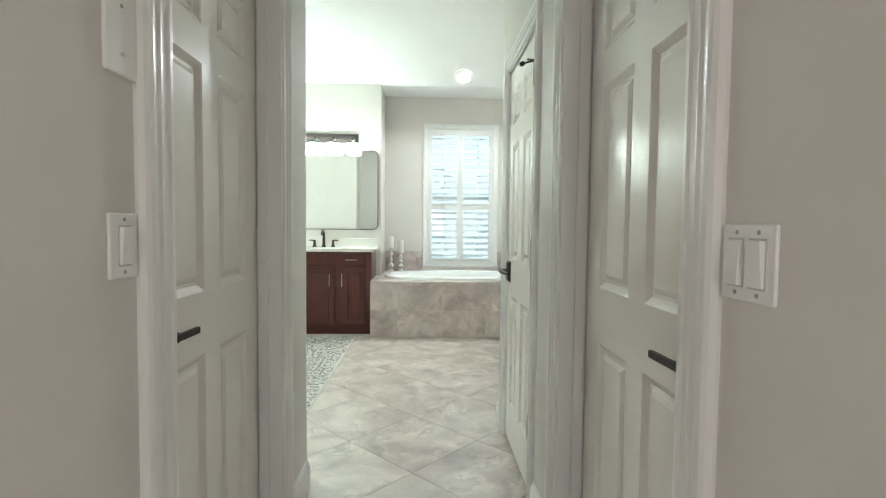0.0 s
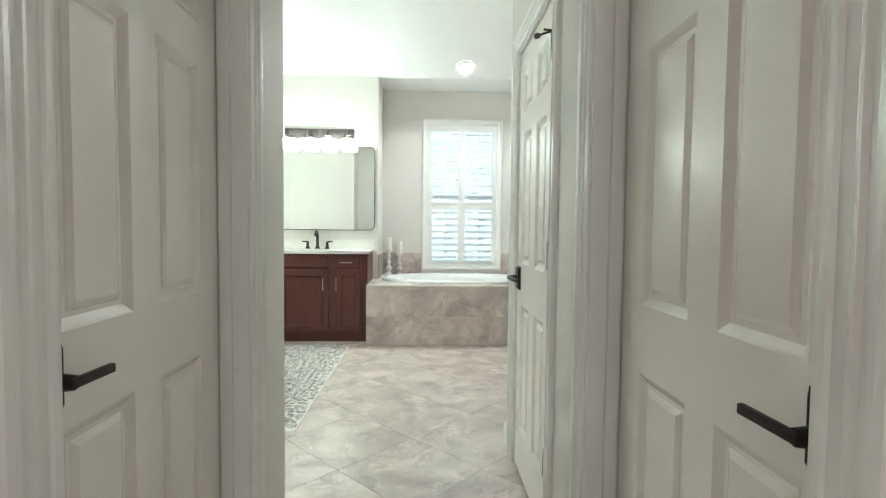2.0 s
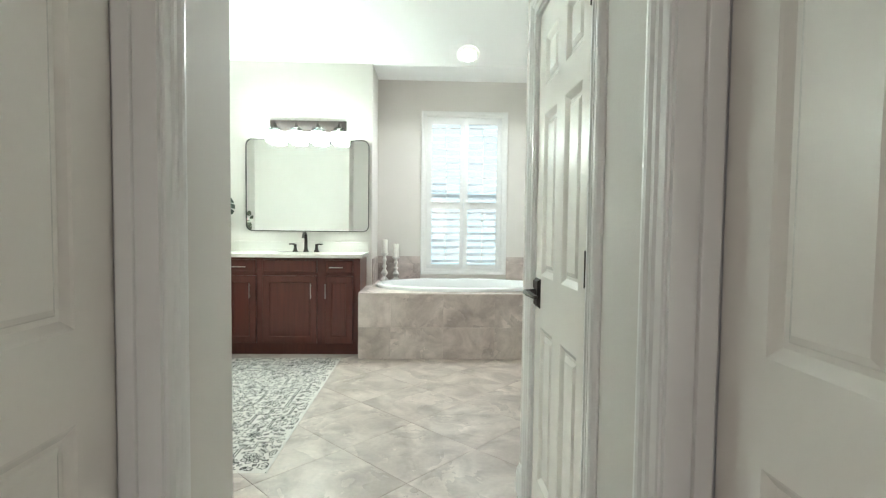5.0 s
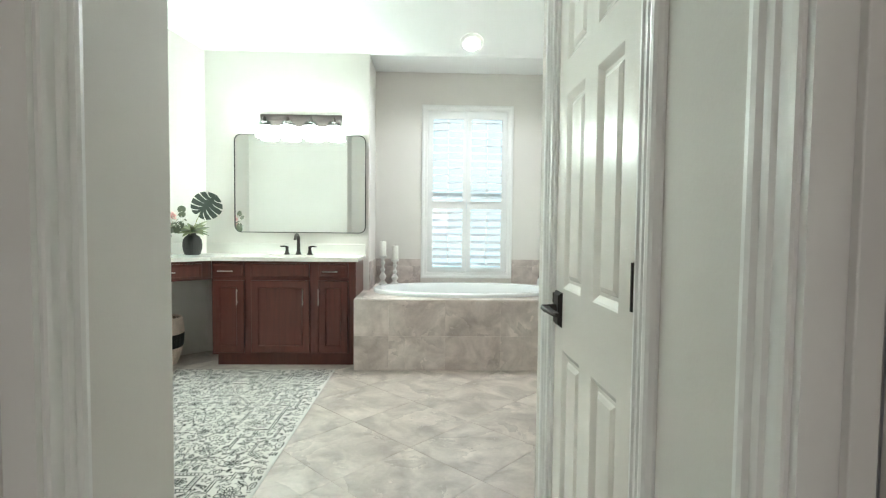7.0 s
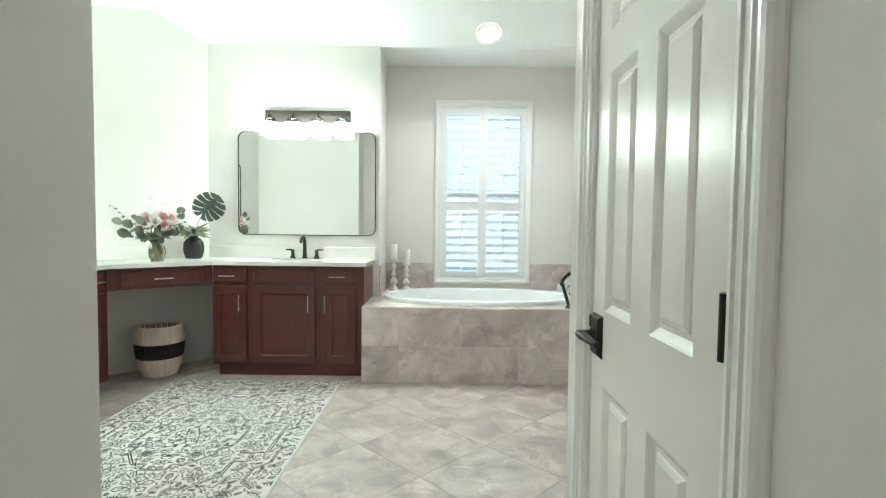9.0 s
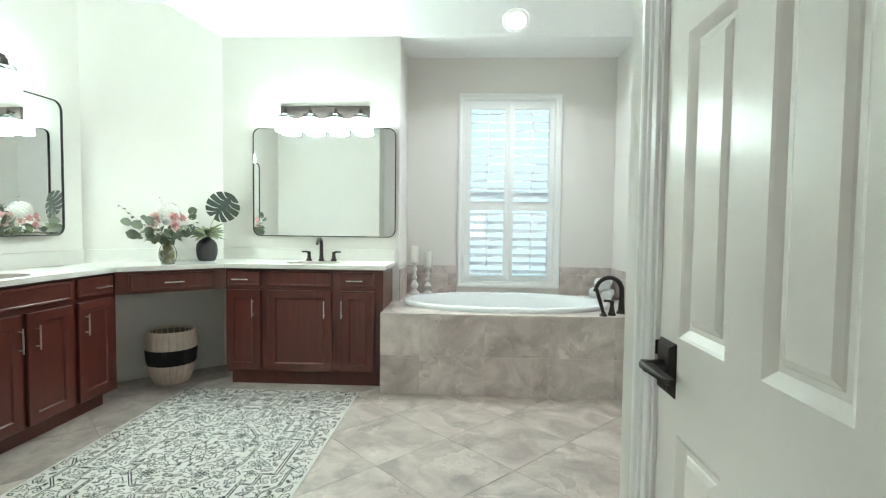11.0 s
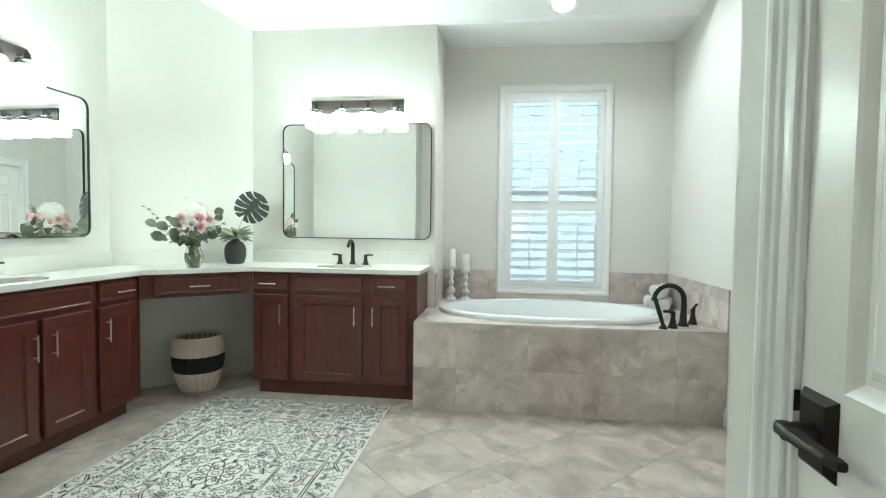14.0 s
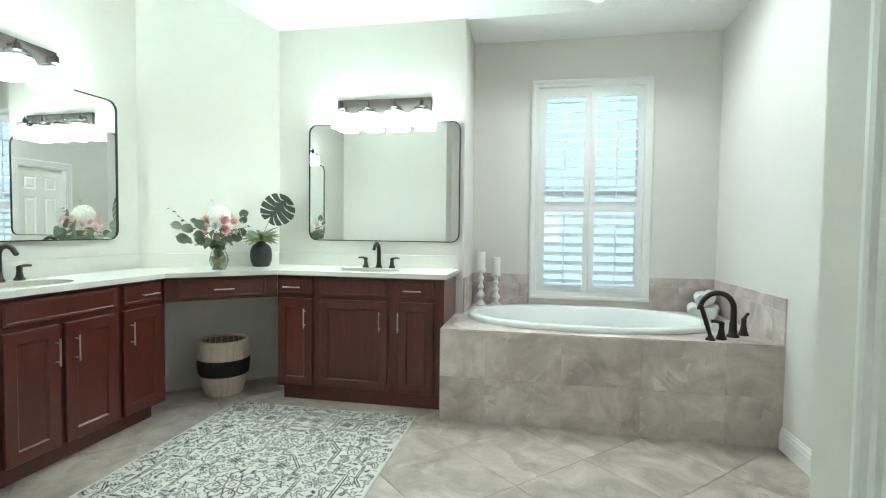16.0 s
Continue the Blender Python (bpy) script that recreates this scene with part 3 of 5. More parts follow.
# ---- tub with tiled surround ----
tub = empty("bathtub", pose(0.45, 5.775, DECK), "white oval drop-in acrylic bathtub in a tiled deck", "bathtub")
A, B = 0.83, 0.455
prof = [(1.0, 0.003), (1.003, 0.022), (0.998, 0.032), (0.985, 0.038), (0.93, 0.038), (0.905, 0.034), (0.89, 0.020), (0.86, -0.12), (0.80, -0.34), (0.74, -0.42), (0.60, -0.445), (0.0001, -0.45)]
bm = bmesh.new()
rings = []
for r, z in prof:
    # the rim keeps an even width all round
    inset = (1 - r) * 0.62
    a, b = (A - inset, B - inset * (1.0 if r > 0.7 else B / A)) if r > 0.7 else (A * r, B * r)
    rings.append([bm.verts.new((a * math.copysign(abs(math.cos(t)) ** 0.92, math.cos(t)), b * math.copysign(abs(math.sin(t)) ** 0.92, math.sin(t)), z)) for t in [2 * math.pi * k / 96 for k in range(96)]])
for p, q in zip(rings, rings[1:]):
    for k in range(96):
        bm.faces.new((p[k], p[(k + 1) % 96], q[(k + 1) % 96], q[k]))
part("shell", bm, ACRYLIC, tub, smooth=True)
part("drain", cyl(bmesh.new(), (0.5, 0, -0.449), (0.5, 0, -0.443), 0.035, n=24), BRONZE, tub)

deck = empty("tub_surround", pose(0.5, 5.8, 0), "stone-look tiled tub surround with a flat deck", "tub surround", kind="structure")
hole = [(0.45 - 0.5 + (A - 0.03) * math.cos(2 * math.pi * k / 64), 5.775 - 5.8 + (B - 0.03) * math.sin(2 * math.pi * k / 64)) for k in range(64)]
part("core", boxes((-0.489 - 0.5, RX - 0.5, TY + 0.012 - 5.8, TY + 0.05 - 5.8, 0, DECK - 0.05)), GROUT, deck)
part("deck_slab", slab_with_hole(bmesh.new(), [(-0.432 - 0.5, TY + 0.003 - 5.8), (RX - 0.5 - 0.002, TY + 0.003 - 5.8), (RX - 0.5 - 0.002, WY - 5.8 - 0.002), (-0.432 - 0.5, WY - 5.8 - 0.002)], hole, DECK - 0.05, DECK), TUB_STONE, deck)
part("deck_slab", boxes((-0.489 - 0.5, -0.433 - 0.5, TY + 0.003 - 5.8, VY - 5.8 - 0.002, DECK - 0.05, DECK)), TUB_STONE, deck)


def tile_mesh(name, w, h, t, mat):
    """A tile lying in its own x, z plane, its face towards -y, with eased edges."""
    bm = bmesh.new()
    e = 0.0010
    back = [bm.verts.new((x, 0, z)) for x, z in ((-w / 2, -h / 2), (w / 2, -h / 2), (w / 2, h / 2), (-w / 2, h / 2))]
    mid = [bm.verts.new((x, -t + e, z)) for x, z in ((-w / 2, -h / 2), (w / 2, -h / 2), (w / 2, h / 2), (-w / 2, h / 2))]
    face = [bm.verts.new((x, -t, z)) for x, z in ((-w / 2 + e, -h / 2 + e), (w / 2 - e, -h / 2 + e), (w / 2 - e, h / 2 - e), (-w / 2 + e, h / 2 - e))]
    for a, b in ((back, mid), (mid, face)):
        for k in range(4):
            bm.faces.new((a[k], a[(k + 1) % 4], b[(k + 1) % 4], b[k]))
    bm.faces.new(face)
    bmesh.ops.recalc_face_normals(bm, faces=bm.faces)
    me = bpy.data.meshes.new(name)
    bm.to_mesh(me)
    bm.free()
    me.materials.append(mat)
    return me


def tile_run(parent, base, length_edges, rows, place, turn, t=0.010):
    """Tiles along a wall: edges along its length and heights, each an object of its own."""
    for (a, b) in zip(length_edges, length_edges[1:]):
        for (c, d) in rows:
            me = tile_mesh("tile", b - a - 0.0010, d - c - 0.0010, t, TUB_STONE)
            o = new("tile", me)
            o.parent = parent
            o.matrix_local = base.inverted() @ place @ pose(0, 0, 0, 0, 0, turn) @ pose((a + b) / 2, 0, (c + d) / 2)


dm = pose(0.5, 5.8, 0)
tile_run(deck, dm, [-0.489, -0.202, 0.268, 0.731, 1.193, RX], [(0.0, 0.286), (0.286, DECK - 0.008)], pose(0, TY + 0.012, 0), 0, t=0.012)
splash = empty("tile_splash", pose(0.5, WY, DECK), "stone-look tile splash round the tub", "tile splash", kind="structure")
sm = pose(0.5, WY, DECK)
rows = [(DECK, DECK + 0.19), (DECK + 0.19, 0.858)]
tile_run(splash, sm, [-0.425, -0.19, 0.043], rows, pose(0, WY, 0), 0)
tile_run(splash, sm, [1.007, 1.225, RX - 0.01], rows, pose(0, WY, 0), 0)
tile_run(splash, sm, [0.0, 0.25, 0.51], rows, pose(-0.435, VY, 0), 90)
tile_run(splash, sm, [0.0, 0.33, 0.66, 0.99, WY - TY - 0.0], rows, pose(RX, WY, 0), -90)


# ---- vanity ----
def cabinet_front(parent, name, x0, x1, z0, z1, raised=True, y=0.0):
    """A door or drawer front on the face y = 0, 20 mm thick, looking towards -y."""
    bm = bmesh.new()
    t = 0.020
    w, h = x1 - x0, z1 - z0
    fr = min(0.058, h * 0.28)
    rings = [(0.0, 0.0), (0.0, -t + 0.004), (0.004, -t)]
    if raised:
        rings += [(fr, -t), (fr + 0.003, -t + 0.003), (fr + 0.008, -t + 0.009), (fr + 0.016, -t + 0.009)]
    else:
        rings += [(0.016, -t), (0.020, -t + 0.003), (0.026, -t + 0.003)]
    loops = []
    for i, d in rings:
        loops.append([bm.verts.new((x, y + d, z)) for x, z in ((x0 + i, z0 + i), (x1 - i, z0 + i), (x1 - i, z1 - i), (x0 + i, z1 - i))])
    for a, b in zip(loops, loops[1:]):
        for k in range(4):
            bm.faces.new((a[k], a[(k + 1) % 4], b[(k + 1) % 4], b[k]))
    bm.faces.new(loops[-1])
    bm.faces.new(loops[0][::-1])
    return part(name, bm, CHERRY, parent)


def pull(parent, x, z, length, upright):
    bm = bmesh.new()
    d = -0.020
    if upright:
        cyl(bm, (x, d - 0.026, z - length / 2), (x, d - 0.026, z + length / 2), 0.0043, n=12)
        for s in (-1, 1):
            cyl(bm, (x, d + 0.001, z + s * length * 0.36), (x, d - 0.026, z + s * length * 0.36), 0.004, n=10)
    else:
        cyl(bm, (x - length / 2, d - 0.026, z), (x + length / 2, d - 0.026, z), 0.0043, n=12)
        for s in (-1, 1):
            cyl(bm, (x + s * length * 0.36, d + 0.001, z), (x + s * length * 0.36, d - 0.026, z), 0.004, n=10)
    part("handle", bm, NICKEL, parent, "brushed nickel bar handle", smooth=True)


def vanity(label, m, x0, x1, depth, doors, drawers, toe=0.028, end=0.002):
    """A vanity cabinet whose face frame lies on y = 0 and looks towards -y."""
    th = empty("vanity_cabinet", m, label, "vanity cabinet", "fitted vanity")
    part("carcass", boxes((x0, x1, 0.002, depth, 0.095, CT0)), CHERRY, th)
    part("toe_kick", boxes((x0 + 0.035, x1 - end, toe, depth, 0, 0.095)), CHERRY, th)
    for a, b, hx in doors:
        d = cabinet_front(th, "door", a, b, 0.112, 0.728)
        if hx is not None:
            pull(d, hx, 0.592, 0.135, True)
    for a, b, hx in drawers:
        d = cabinet_front(th, "drawer_front", a, b, 0.757, 0.872, raised=False)
        if hx is not None:
            pull(d, hx, 0.808, 0.125, False)
    return th


CT0, CT1 = 0.894, 0.925
back = vanity("cherry-stained vanity cabinet with nickel handles under a sink", pose(0, 5.375, 0), -1.70, -0.497, VY - 5.375 - 0.003,
              [(-1.69, -1.428, -1.479), (-1.369, -0.881, -0.932), (-0.806, -0.556, -0.80)], [(-1.69, -1.428, -1.573), (-1.369, -0.881, None), (-0.806, -0.556, -0.703)])
part("end_panel", boxes((-0.499, -0.492, 0.0, VY - 5.375 - 0.003, 0.0, CT0)), CHERRY, back)
vanity("long cherry-stained vanity cabinet with paired doors", pose(-2.24, 0, 0, 0, 0, 90), 3.55, 4.93, -LX - 2.24 - 0.003,
       [(3.60, 3.89, 3.84), (3.94, 4.206, 4.185), (4.239, 4.543, 4.29), (4.593, 4.884, 4.64)], [(3.60, 3.89, 3.745), (3.94, 4.543, None), (4.593, 4.884, 4.777)], 0.065, 0.05)
dl, dr = Vector((-2.204, 4.888)), Vector((-1.69, 5.335))
dd = (dr - dl).normalized()
dn = Vector((-dd.y, dd.x))
desk_len = (dr - dl).length
desk = empty("vanity_desk", pose(dl.x + dn.x * 0.03, dl.y + dn.y * 0.03, 0, 0, 0, math.degrees(math.atan2(dd.y, dd.x))), "cherry-stained desk apron with one wide drawer", "vanity desk", "fitted vanity")
part("apron", boxes((-0.004, desk_len + 0.014, 0.0, 0.30, 0.735, CT0)), CHERRY, desk)
dfr = cabinet_front(desk, "drawer_front", 0.075, desk_len - 0.065, 0.752, 0.872, raised=False)
pull(dfr, desk_len / 2 + 0.005, 0.808, 0.125, False)


def ellipse(cx, cy, a, b, n=40):
    return [(cx + a * math.cos(2 * math.pi * k / n), cy + b * math.sin(2 * math.pi * k / n)) for k in range(n)]


SB, SW = (-1.08, 5.575), (-2.415, 4.22)
top = empty("countertop", pose(-1.7, 5.3, CT0), "white quartz countertop bent round the corner", "countertop")


def local(pts):
    return [(x + 1.7, y - 5.3) for x, y in pts]


gap = 0.003
mid_l, mid_r = (CL.x + gap, CL.y - gap), (CR.x - 0.0, CR.y - gap)
part("slab", slab_with_hole(bmesh.new(), local([(-1.69, 5.330), (-0.468, 5.330), (-0.468, VY - gap), mid_r]), local(ellipse(*SB, 0.215, 0.16)), 0, CT1 - CT0), QUARTZ, top)
bm = bmesh.new()
poly = local([(-1.69, 5.330), mid_r, mid_l, (-2.200, 4.888)])
bot = [bm.verts.new((x, y, 0)) for x, y in poly]
tp = [bm.verts.new((x, y, CT1 - CT0)) for x, y in poly]
bm.faces.new(bot[::-1])
bm.faces.new(tp)
for k in range(4):
    bm.faces.new((bot[k], bot[(k + 1) % 4], tp[(k + 1) % 4], tp[k]))
part("slab", bm, QUARTZ, top)
part("slab", slab_with_hole(bmesh.new(), local([(-2.200, 3.535), (-2.200, 4.888), mid_l, (LX + gap, 3.535)]), local(ellipse(*SW, 0.145, 0.205)), 0, CT1 - CT0), QUARTZ, top)
for a, b, out in (((-0.470, VY), (CR.x, CR.y), (0, -1)), (tuple(CR), tuple(CL), tuple(-nrm)), ((LX, CL.y), (LX, 3.535), (1, 0))):
    bm = extruded(bmesh.new(), [(0, 0.001), (0, 0.019), (0.098, 0.019), (0.1, 0.017), (0.1, 0.001)], (a[0] + 1.7, a[1] - 5.3), (b[0] + 1.7, b[1] - 5.3), out)
    for v in bm.verts:
        v.co.z += CT1 - CT0
    part("backsplash", bm, QUARTZ, top)


def sink(cx, cy, a, b):
    th = empty("undermount_sink", pose(cx, cy, CT0), "white oval undermount porcelain sink", "sink", "vanity sinks")
    bm = bmesh.new()
    lathe(bm, [(1.12, 0.0), (1.02, -0.001), (1.0, -0.01), (0.96, -0.05), (0.85, -0.10), (0.6, -0.135), (0.15, -0.145)], 40, a, b, close_bottom=False, close_top=True)
    part("bowl", bm, PORCELAIN, th, smooth=True)
    part("drain", cyl(bmesh.new(), (0, 0, -0.1445), (0, 0, -0.140), 0.022, n=20), BRONZE, th)


sink(*SB, 0.21, 0.156)
sink(*SW, 0.141, 0.20)


def faucet(m):
    """A widespread faucet that faces -y: arched spout and two levers."""
    th = empty("faucet", m, "oil-rubbed bronze widespread faucet with two levers", "faucet", "vanity faucets")
    bm = bmesh.new()
    lathe(bm, [(0.027, 0.0), (0.027, 0.008), (0.019, 0.02), (0.016, 0.05), (0.0155, 0.11)], 20, close_top=True)
    arc = [(0, 0, 0.10), (0, 0, 0.135)] + [(0, -0.055 + 0.055 * math.cos(t), 0.135 + 0.052 * math.sin(t)) for t in [math.pi * k / 10 for k in range(1, 9)]] + [(0, -0.118, 0.145)]
    tube(bm, arc, [0.0155, 0.015, 0.015, 0.0145, 0.014, 0.014, 0.0135, 0.013, 0.013, 0.0125, 0.012], 14)
    part("spout", bm, BRONZE, th, smooth=True)
    for s in (-1, 1):
        bm = bmesh.new()
        lathe(bm, [(0.026, 0.0), (0.026, 0.007), (0.018, 0.02), (0.013, 0.05), (0.015, 0.068), (0.012, 0.078)], 20, at=(s * 0.105, 0, 0), close_top=True)
        tube(bm, [(s * 0.105, 0, 0.072), (s * 0.13, 0, 0.077), (s * 0.165, -0.004, 0.076)], [0.009, 0.0075, 0.006], 10)
        part("lever", bm, BRONZE, th, smooth=True)
    return th


fa = faucet(pose(-1.08, 5.775, CT1))
copy_thing(fa, pose(-2.61, 4.22, CT1, 0, 0, 90))


def rounded(w, h, r, n=8):
    pts = []
    for cx, cz, a0 in ((w - r, h - r, 0), (-w + r, h - r, 90), (-w + r, -h + r, 180), (w - r, -h + r, 270)):
        for k in range(n + 1):
            a = radians(a0 + 90 * k / n)
            pts.append((cx + r * math.cos(a), cz + r * math.sin(a)))
    return pts


def wall_mirror(m, w, h, label, back=-0.002):
    """A framed mirror in the x, z plane that faces -y."""
    th = empty("wall_mirror", m, label, "mirror", "vanity mirrors")
    bm = bmesh.new()
    out, inn = rounded(w, h, 0.065), rounded(w - 0.0065, h - 0.0065, 0.0585)
    loops = [[bm.verts.new((x, y, z)) for x, z in pts] for pts, y in ((out, back), (out, -0.020), (inn, -0.020), (inn, -0.012))]
    for a, b in zip(loops, loops[1:]):
        for k in range(len(out)):
            bm.faces.new((a[k], a[(k + 1) % len(out)], b[(k + 1) % len(out)], b[k]))
    part("frame", bm, BLACK, th)
    bm = bmesh.new()
    f = [bm.verts.new((x, -0.013, z)) for x, z in inn]
    b = [bm.verts.new((x, -0.004, z)) for x, z in inn]
    bm.faces.new(f)
    bm.faces.new(b[::-1])
    for k in range(len(inn)):
        bm.faces.new((f[k], f[(k + 1) % len(inn)], b[(k + 1) % len(inn)], b[k]))
    part("glass", bm, MIRROR, th)
    return th


wall_mirror(pose(-1.078, VY, 1.583), 0.61, 0.457, "large rounded mirror with a thin black frame")
wall_mirror(pose(-2.653, 4.205, 1.583, 0, 0, 88.75), 0.765, 0.452, "wide rounded mirror with a thin black frame", 0.012)

SHADE = glowing("lit_frosted_glass", VANITY, 23.5)
BULB = glowing("lit_lamp_bulb", VANITY, 20.0)
RIM_GLASS = bpy.data.materials.new("thin_clear_glass")
RIM_GLASS.use_nodes = True
gn, gl = RIM_GLASS.node_tree.nodes, RIM_GLASS.node_tree.links
see, shine, mixed = gn.new("ShaderNodeBsdfTransparent"), gn.new("ShaderNodeBsdfGlossy"), gn.new("ShaderNodeMixShader")
see.inputs["Color"].default_value = (0.80, 0.83, 0.83, 1)
shine.inputs["Roughness"].default_value = 0.06
mixed.inputs["Fac"].default_value = 0.012
gl.new(see.outputs[0], mixed.inputs[1])
gl.new(shine.outputs[0], mixed.inputs[2])
gl.new(mixed.outputs[0], gn["Material Output"].inputs["Surface"])


def light_bar(m):
    """A bar with four down-facing glass shades, in the x, z plane and facing -y."""
    th = empty("vanity_light", m, "dark bronze bar light with four lit glass shades", "vanity light", "vanity lights")
    part("back_plate", boxes((-0.375, 0.375, -0.028, 0, -0.054, 0.054), bevel=0.002), PLATE, th)
    for k in range(4):
        x = -0.315 + 0.21 * k
        bm = bmesh.new()
        cyl(bm, (x, -0.026, 0.0), (x, -0.085, 0.0), 0.008, n=12)
        cyl(bm, (x, -0.085, 0.012), (x, -0.085, -0.028), 0.016, 0.021, n=16)
        cyl(bm, (x, -0.085, 0.012), (x, -0.085, 0.03), 0.006, n=10)
        arm = part("arm", bm, BRONZE, th, smooth=True)
        bm = bmesh.new()
        lathe(bm, [(0.022, -0.020), (0.044, -0.025), (0.056, -0.034), (0.059, -0.046), (0.059, -0.060), (0.0565, -0.060), (0.0565, -0.046), (0.053, -0.036), (0.042, -0.028), (0.022, -0.023)], 24, at=(x, -0.085, 0), close_bottom=False)
        part("glass_collar", bm, RIM_GLASS, th, smooth=True)
        bm = bmesh.new()
        lathe(bm, [(0.050, -0.066), (0.070, -0.070), (0.074, -0.077), (0.077, -0.168), (0.074, -0.169), (0.070, -0.081), (0.046, -0.072)], 24, at=(x, -0.085, 0), close_bottom=False)
        part("shade", bm, SHADE, th, "glowing frosted glass shade", smooth=True)
        bm = bmesh.new()
        lathe(bm, [(0.012, -0.08), (0.030, -0.105), (0.048, -0.130), (0.055, -0.146), (0.054, -0.160), (0.045, -0.168), (0.024, -0.172), (0.001, -0.173)], 20, at=(x, -0.085, 0))
        part("bulb", bm, BULB, th, "glowing round bulb", smooth=True)
    return th


lb = light_bar(pose(-1.068, VY, 2.168))
copy_thing(lb, pose(LX, 4.22, 2.168, 0, 0, 90))

# ---- recessed light over the tub ----
slope = math.degrees(math.atan(0.55))
dlz = ceiling_height(0.5, 5.72)
spot = empty("recessed_light", Matrix.Translation((0.5, 5.72, dlz)) @ pose(0, 0, 0, -slope, 0, 0), "white lit recessed ceiling light with a ring trim", "ceiling light")
bm = bmesh.new()
lathe(bm, [(0.108, 0.0), (0.107, -0.008), (0.094, -0.017), (0.074, -0.016), (0.066, -0.004)], 40, close_bottom=False)
part("trim_ring", bm, TRIM, spot, smooth=True)
bm = bmesh.new()
lathe(bm, [(0.046, 0.001), (0.043, -0.005), (0.030, -0.008), (0.001, -0.009)], 32, close_bottom=False)
part("bulb", bm, glowing("lit_ceiling_bulb", (0.84, 0.94, 1.0), 690.0), spot, "glowing white bulb", smooth=True)

# ---- rug and loose things ----
RUGWOOL = material("off_white_flat_weave", (0.715, 0.675, 0.635), 0.95, grain=0.10, grain_scale=420, bump=0.35, blotch=0.10, blotch_scale=9)
YARN = material("charcoal_woven_line", (0.018, 0.017, 0.017), 0.95, grain=0.5, grain_scale=70, blotch=0.9, blotch_scale=9)


rug = empty("area_rug", pose(-1.285, 4.23, 0), "off-white flat-weave rug with dark outlined tribal motifs", "rug")
bm = bmesh.new()
nxr, nyr = 40, 66
hx, hy = 0.64, 1.02
rv = []
for i in range(nxr + 1):
    col = []
    for j in range(nyr + 1):
        x, y = -hx + 2 * hx * i / nxr, -hy + 2 * hy * j / nyr
        edge = min(hx - abs(x), hy - abs(y))
        z = 0.0055 + 0.0012 * noise.noise(Vector((x * 3, y * 3, 1)))
        wob = 0.003 * noise.noise(Vector((x * 2, y * 2, 5)))
        col.append(bm.verts.new((x + wob, y + wob, z if edge > 0.012 else 0.001)))
    rv.append(col)
for i in range(nxr):
    for j in range(nyr):
        bm.faces.new((rv[i][j], rv[i + 1][j], rv[i + 1][j + 1], rv[i][j + 1]))
part("woven_field", bm, RUGWOOL, rug, smooth=True)


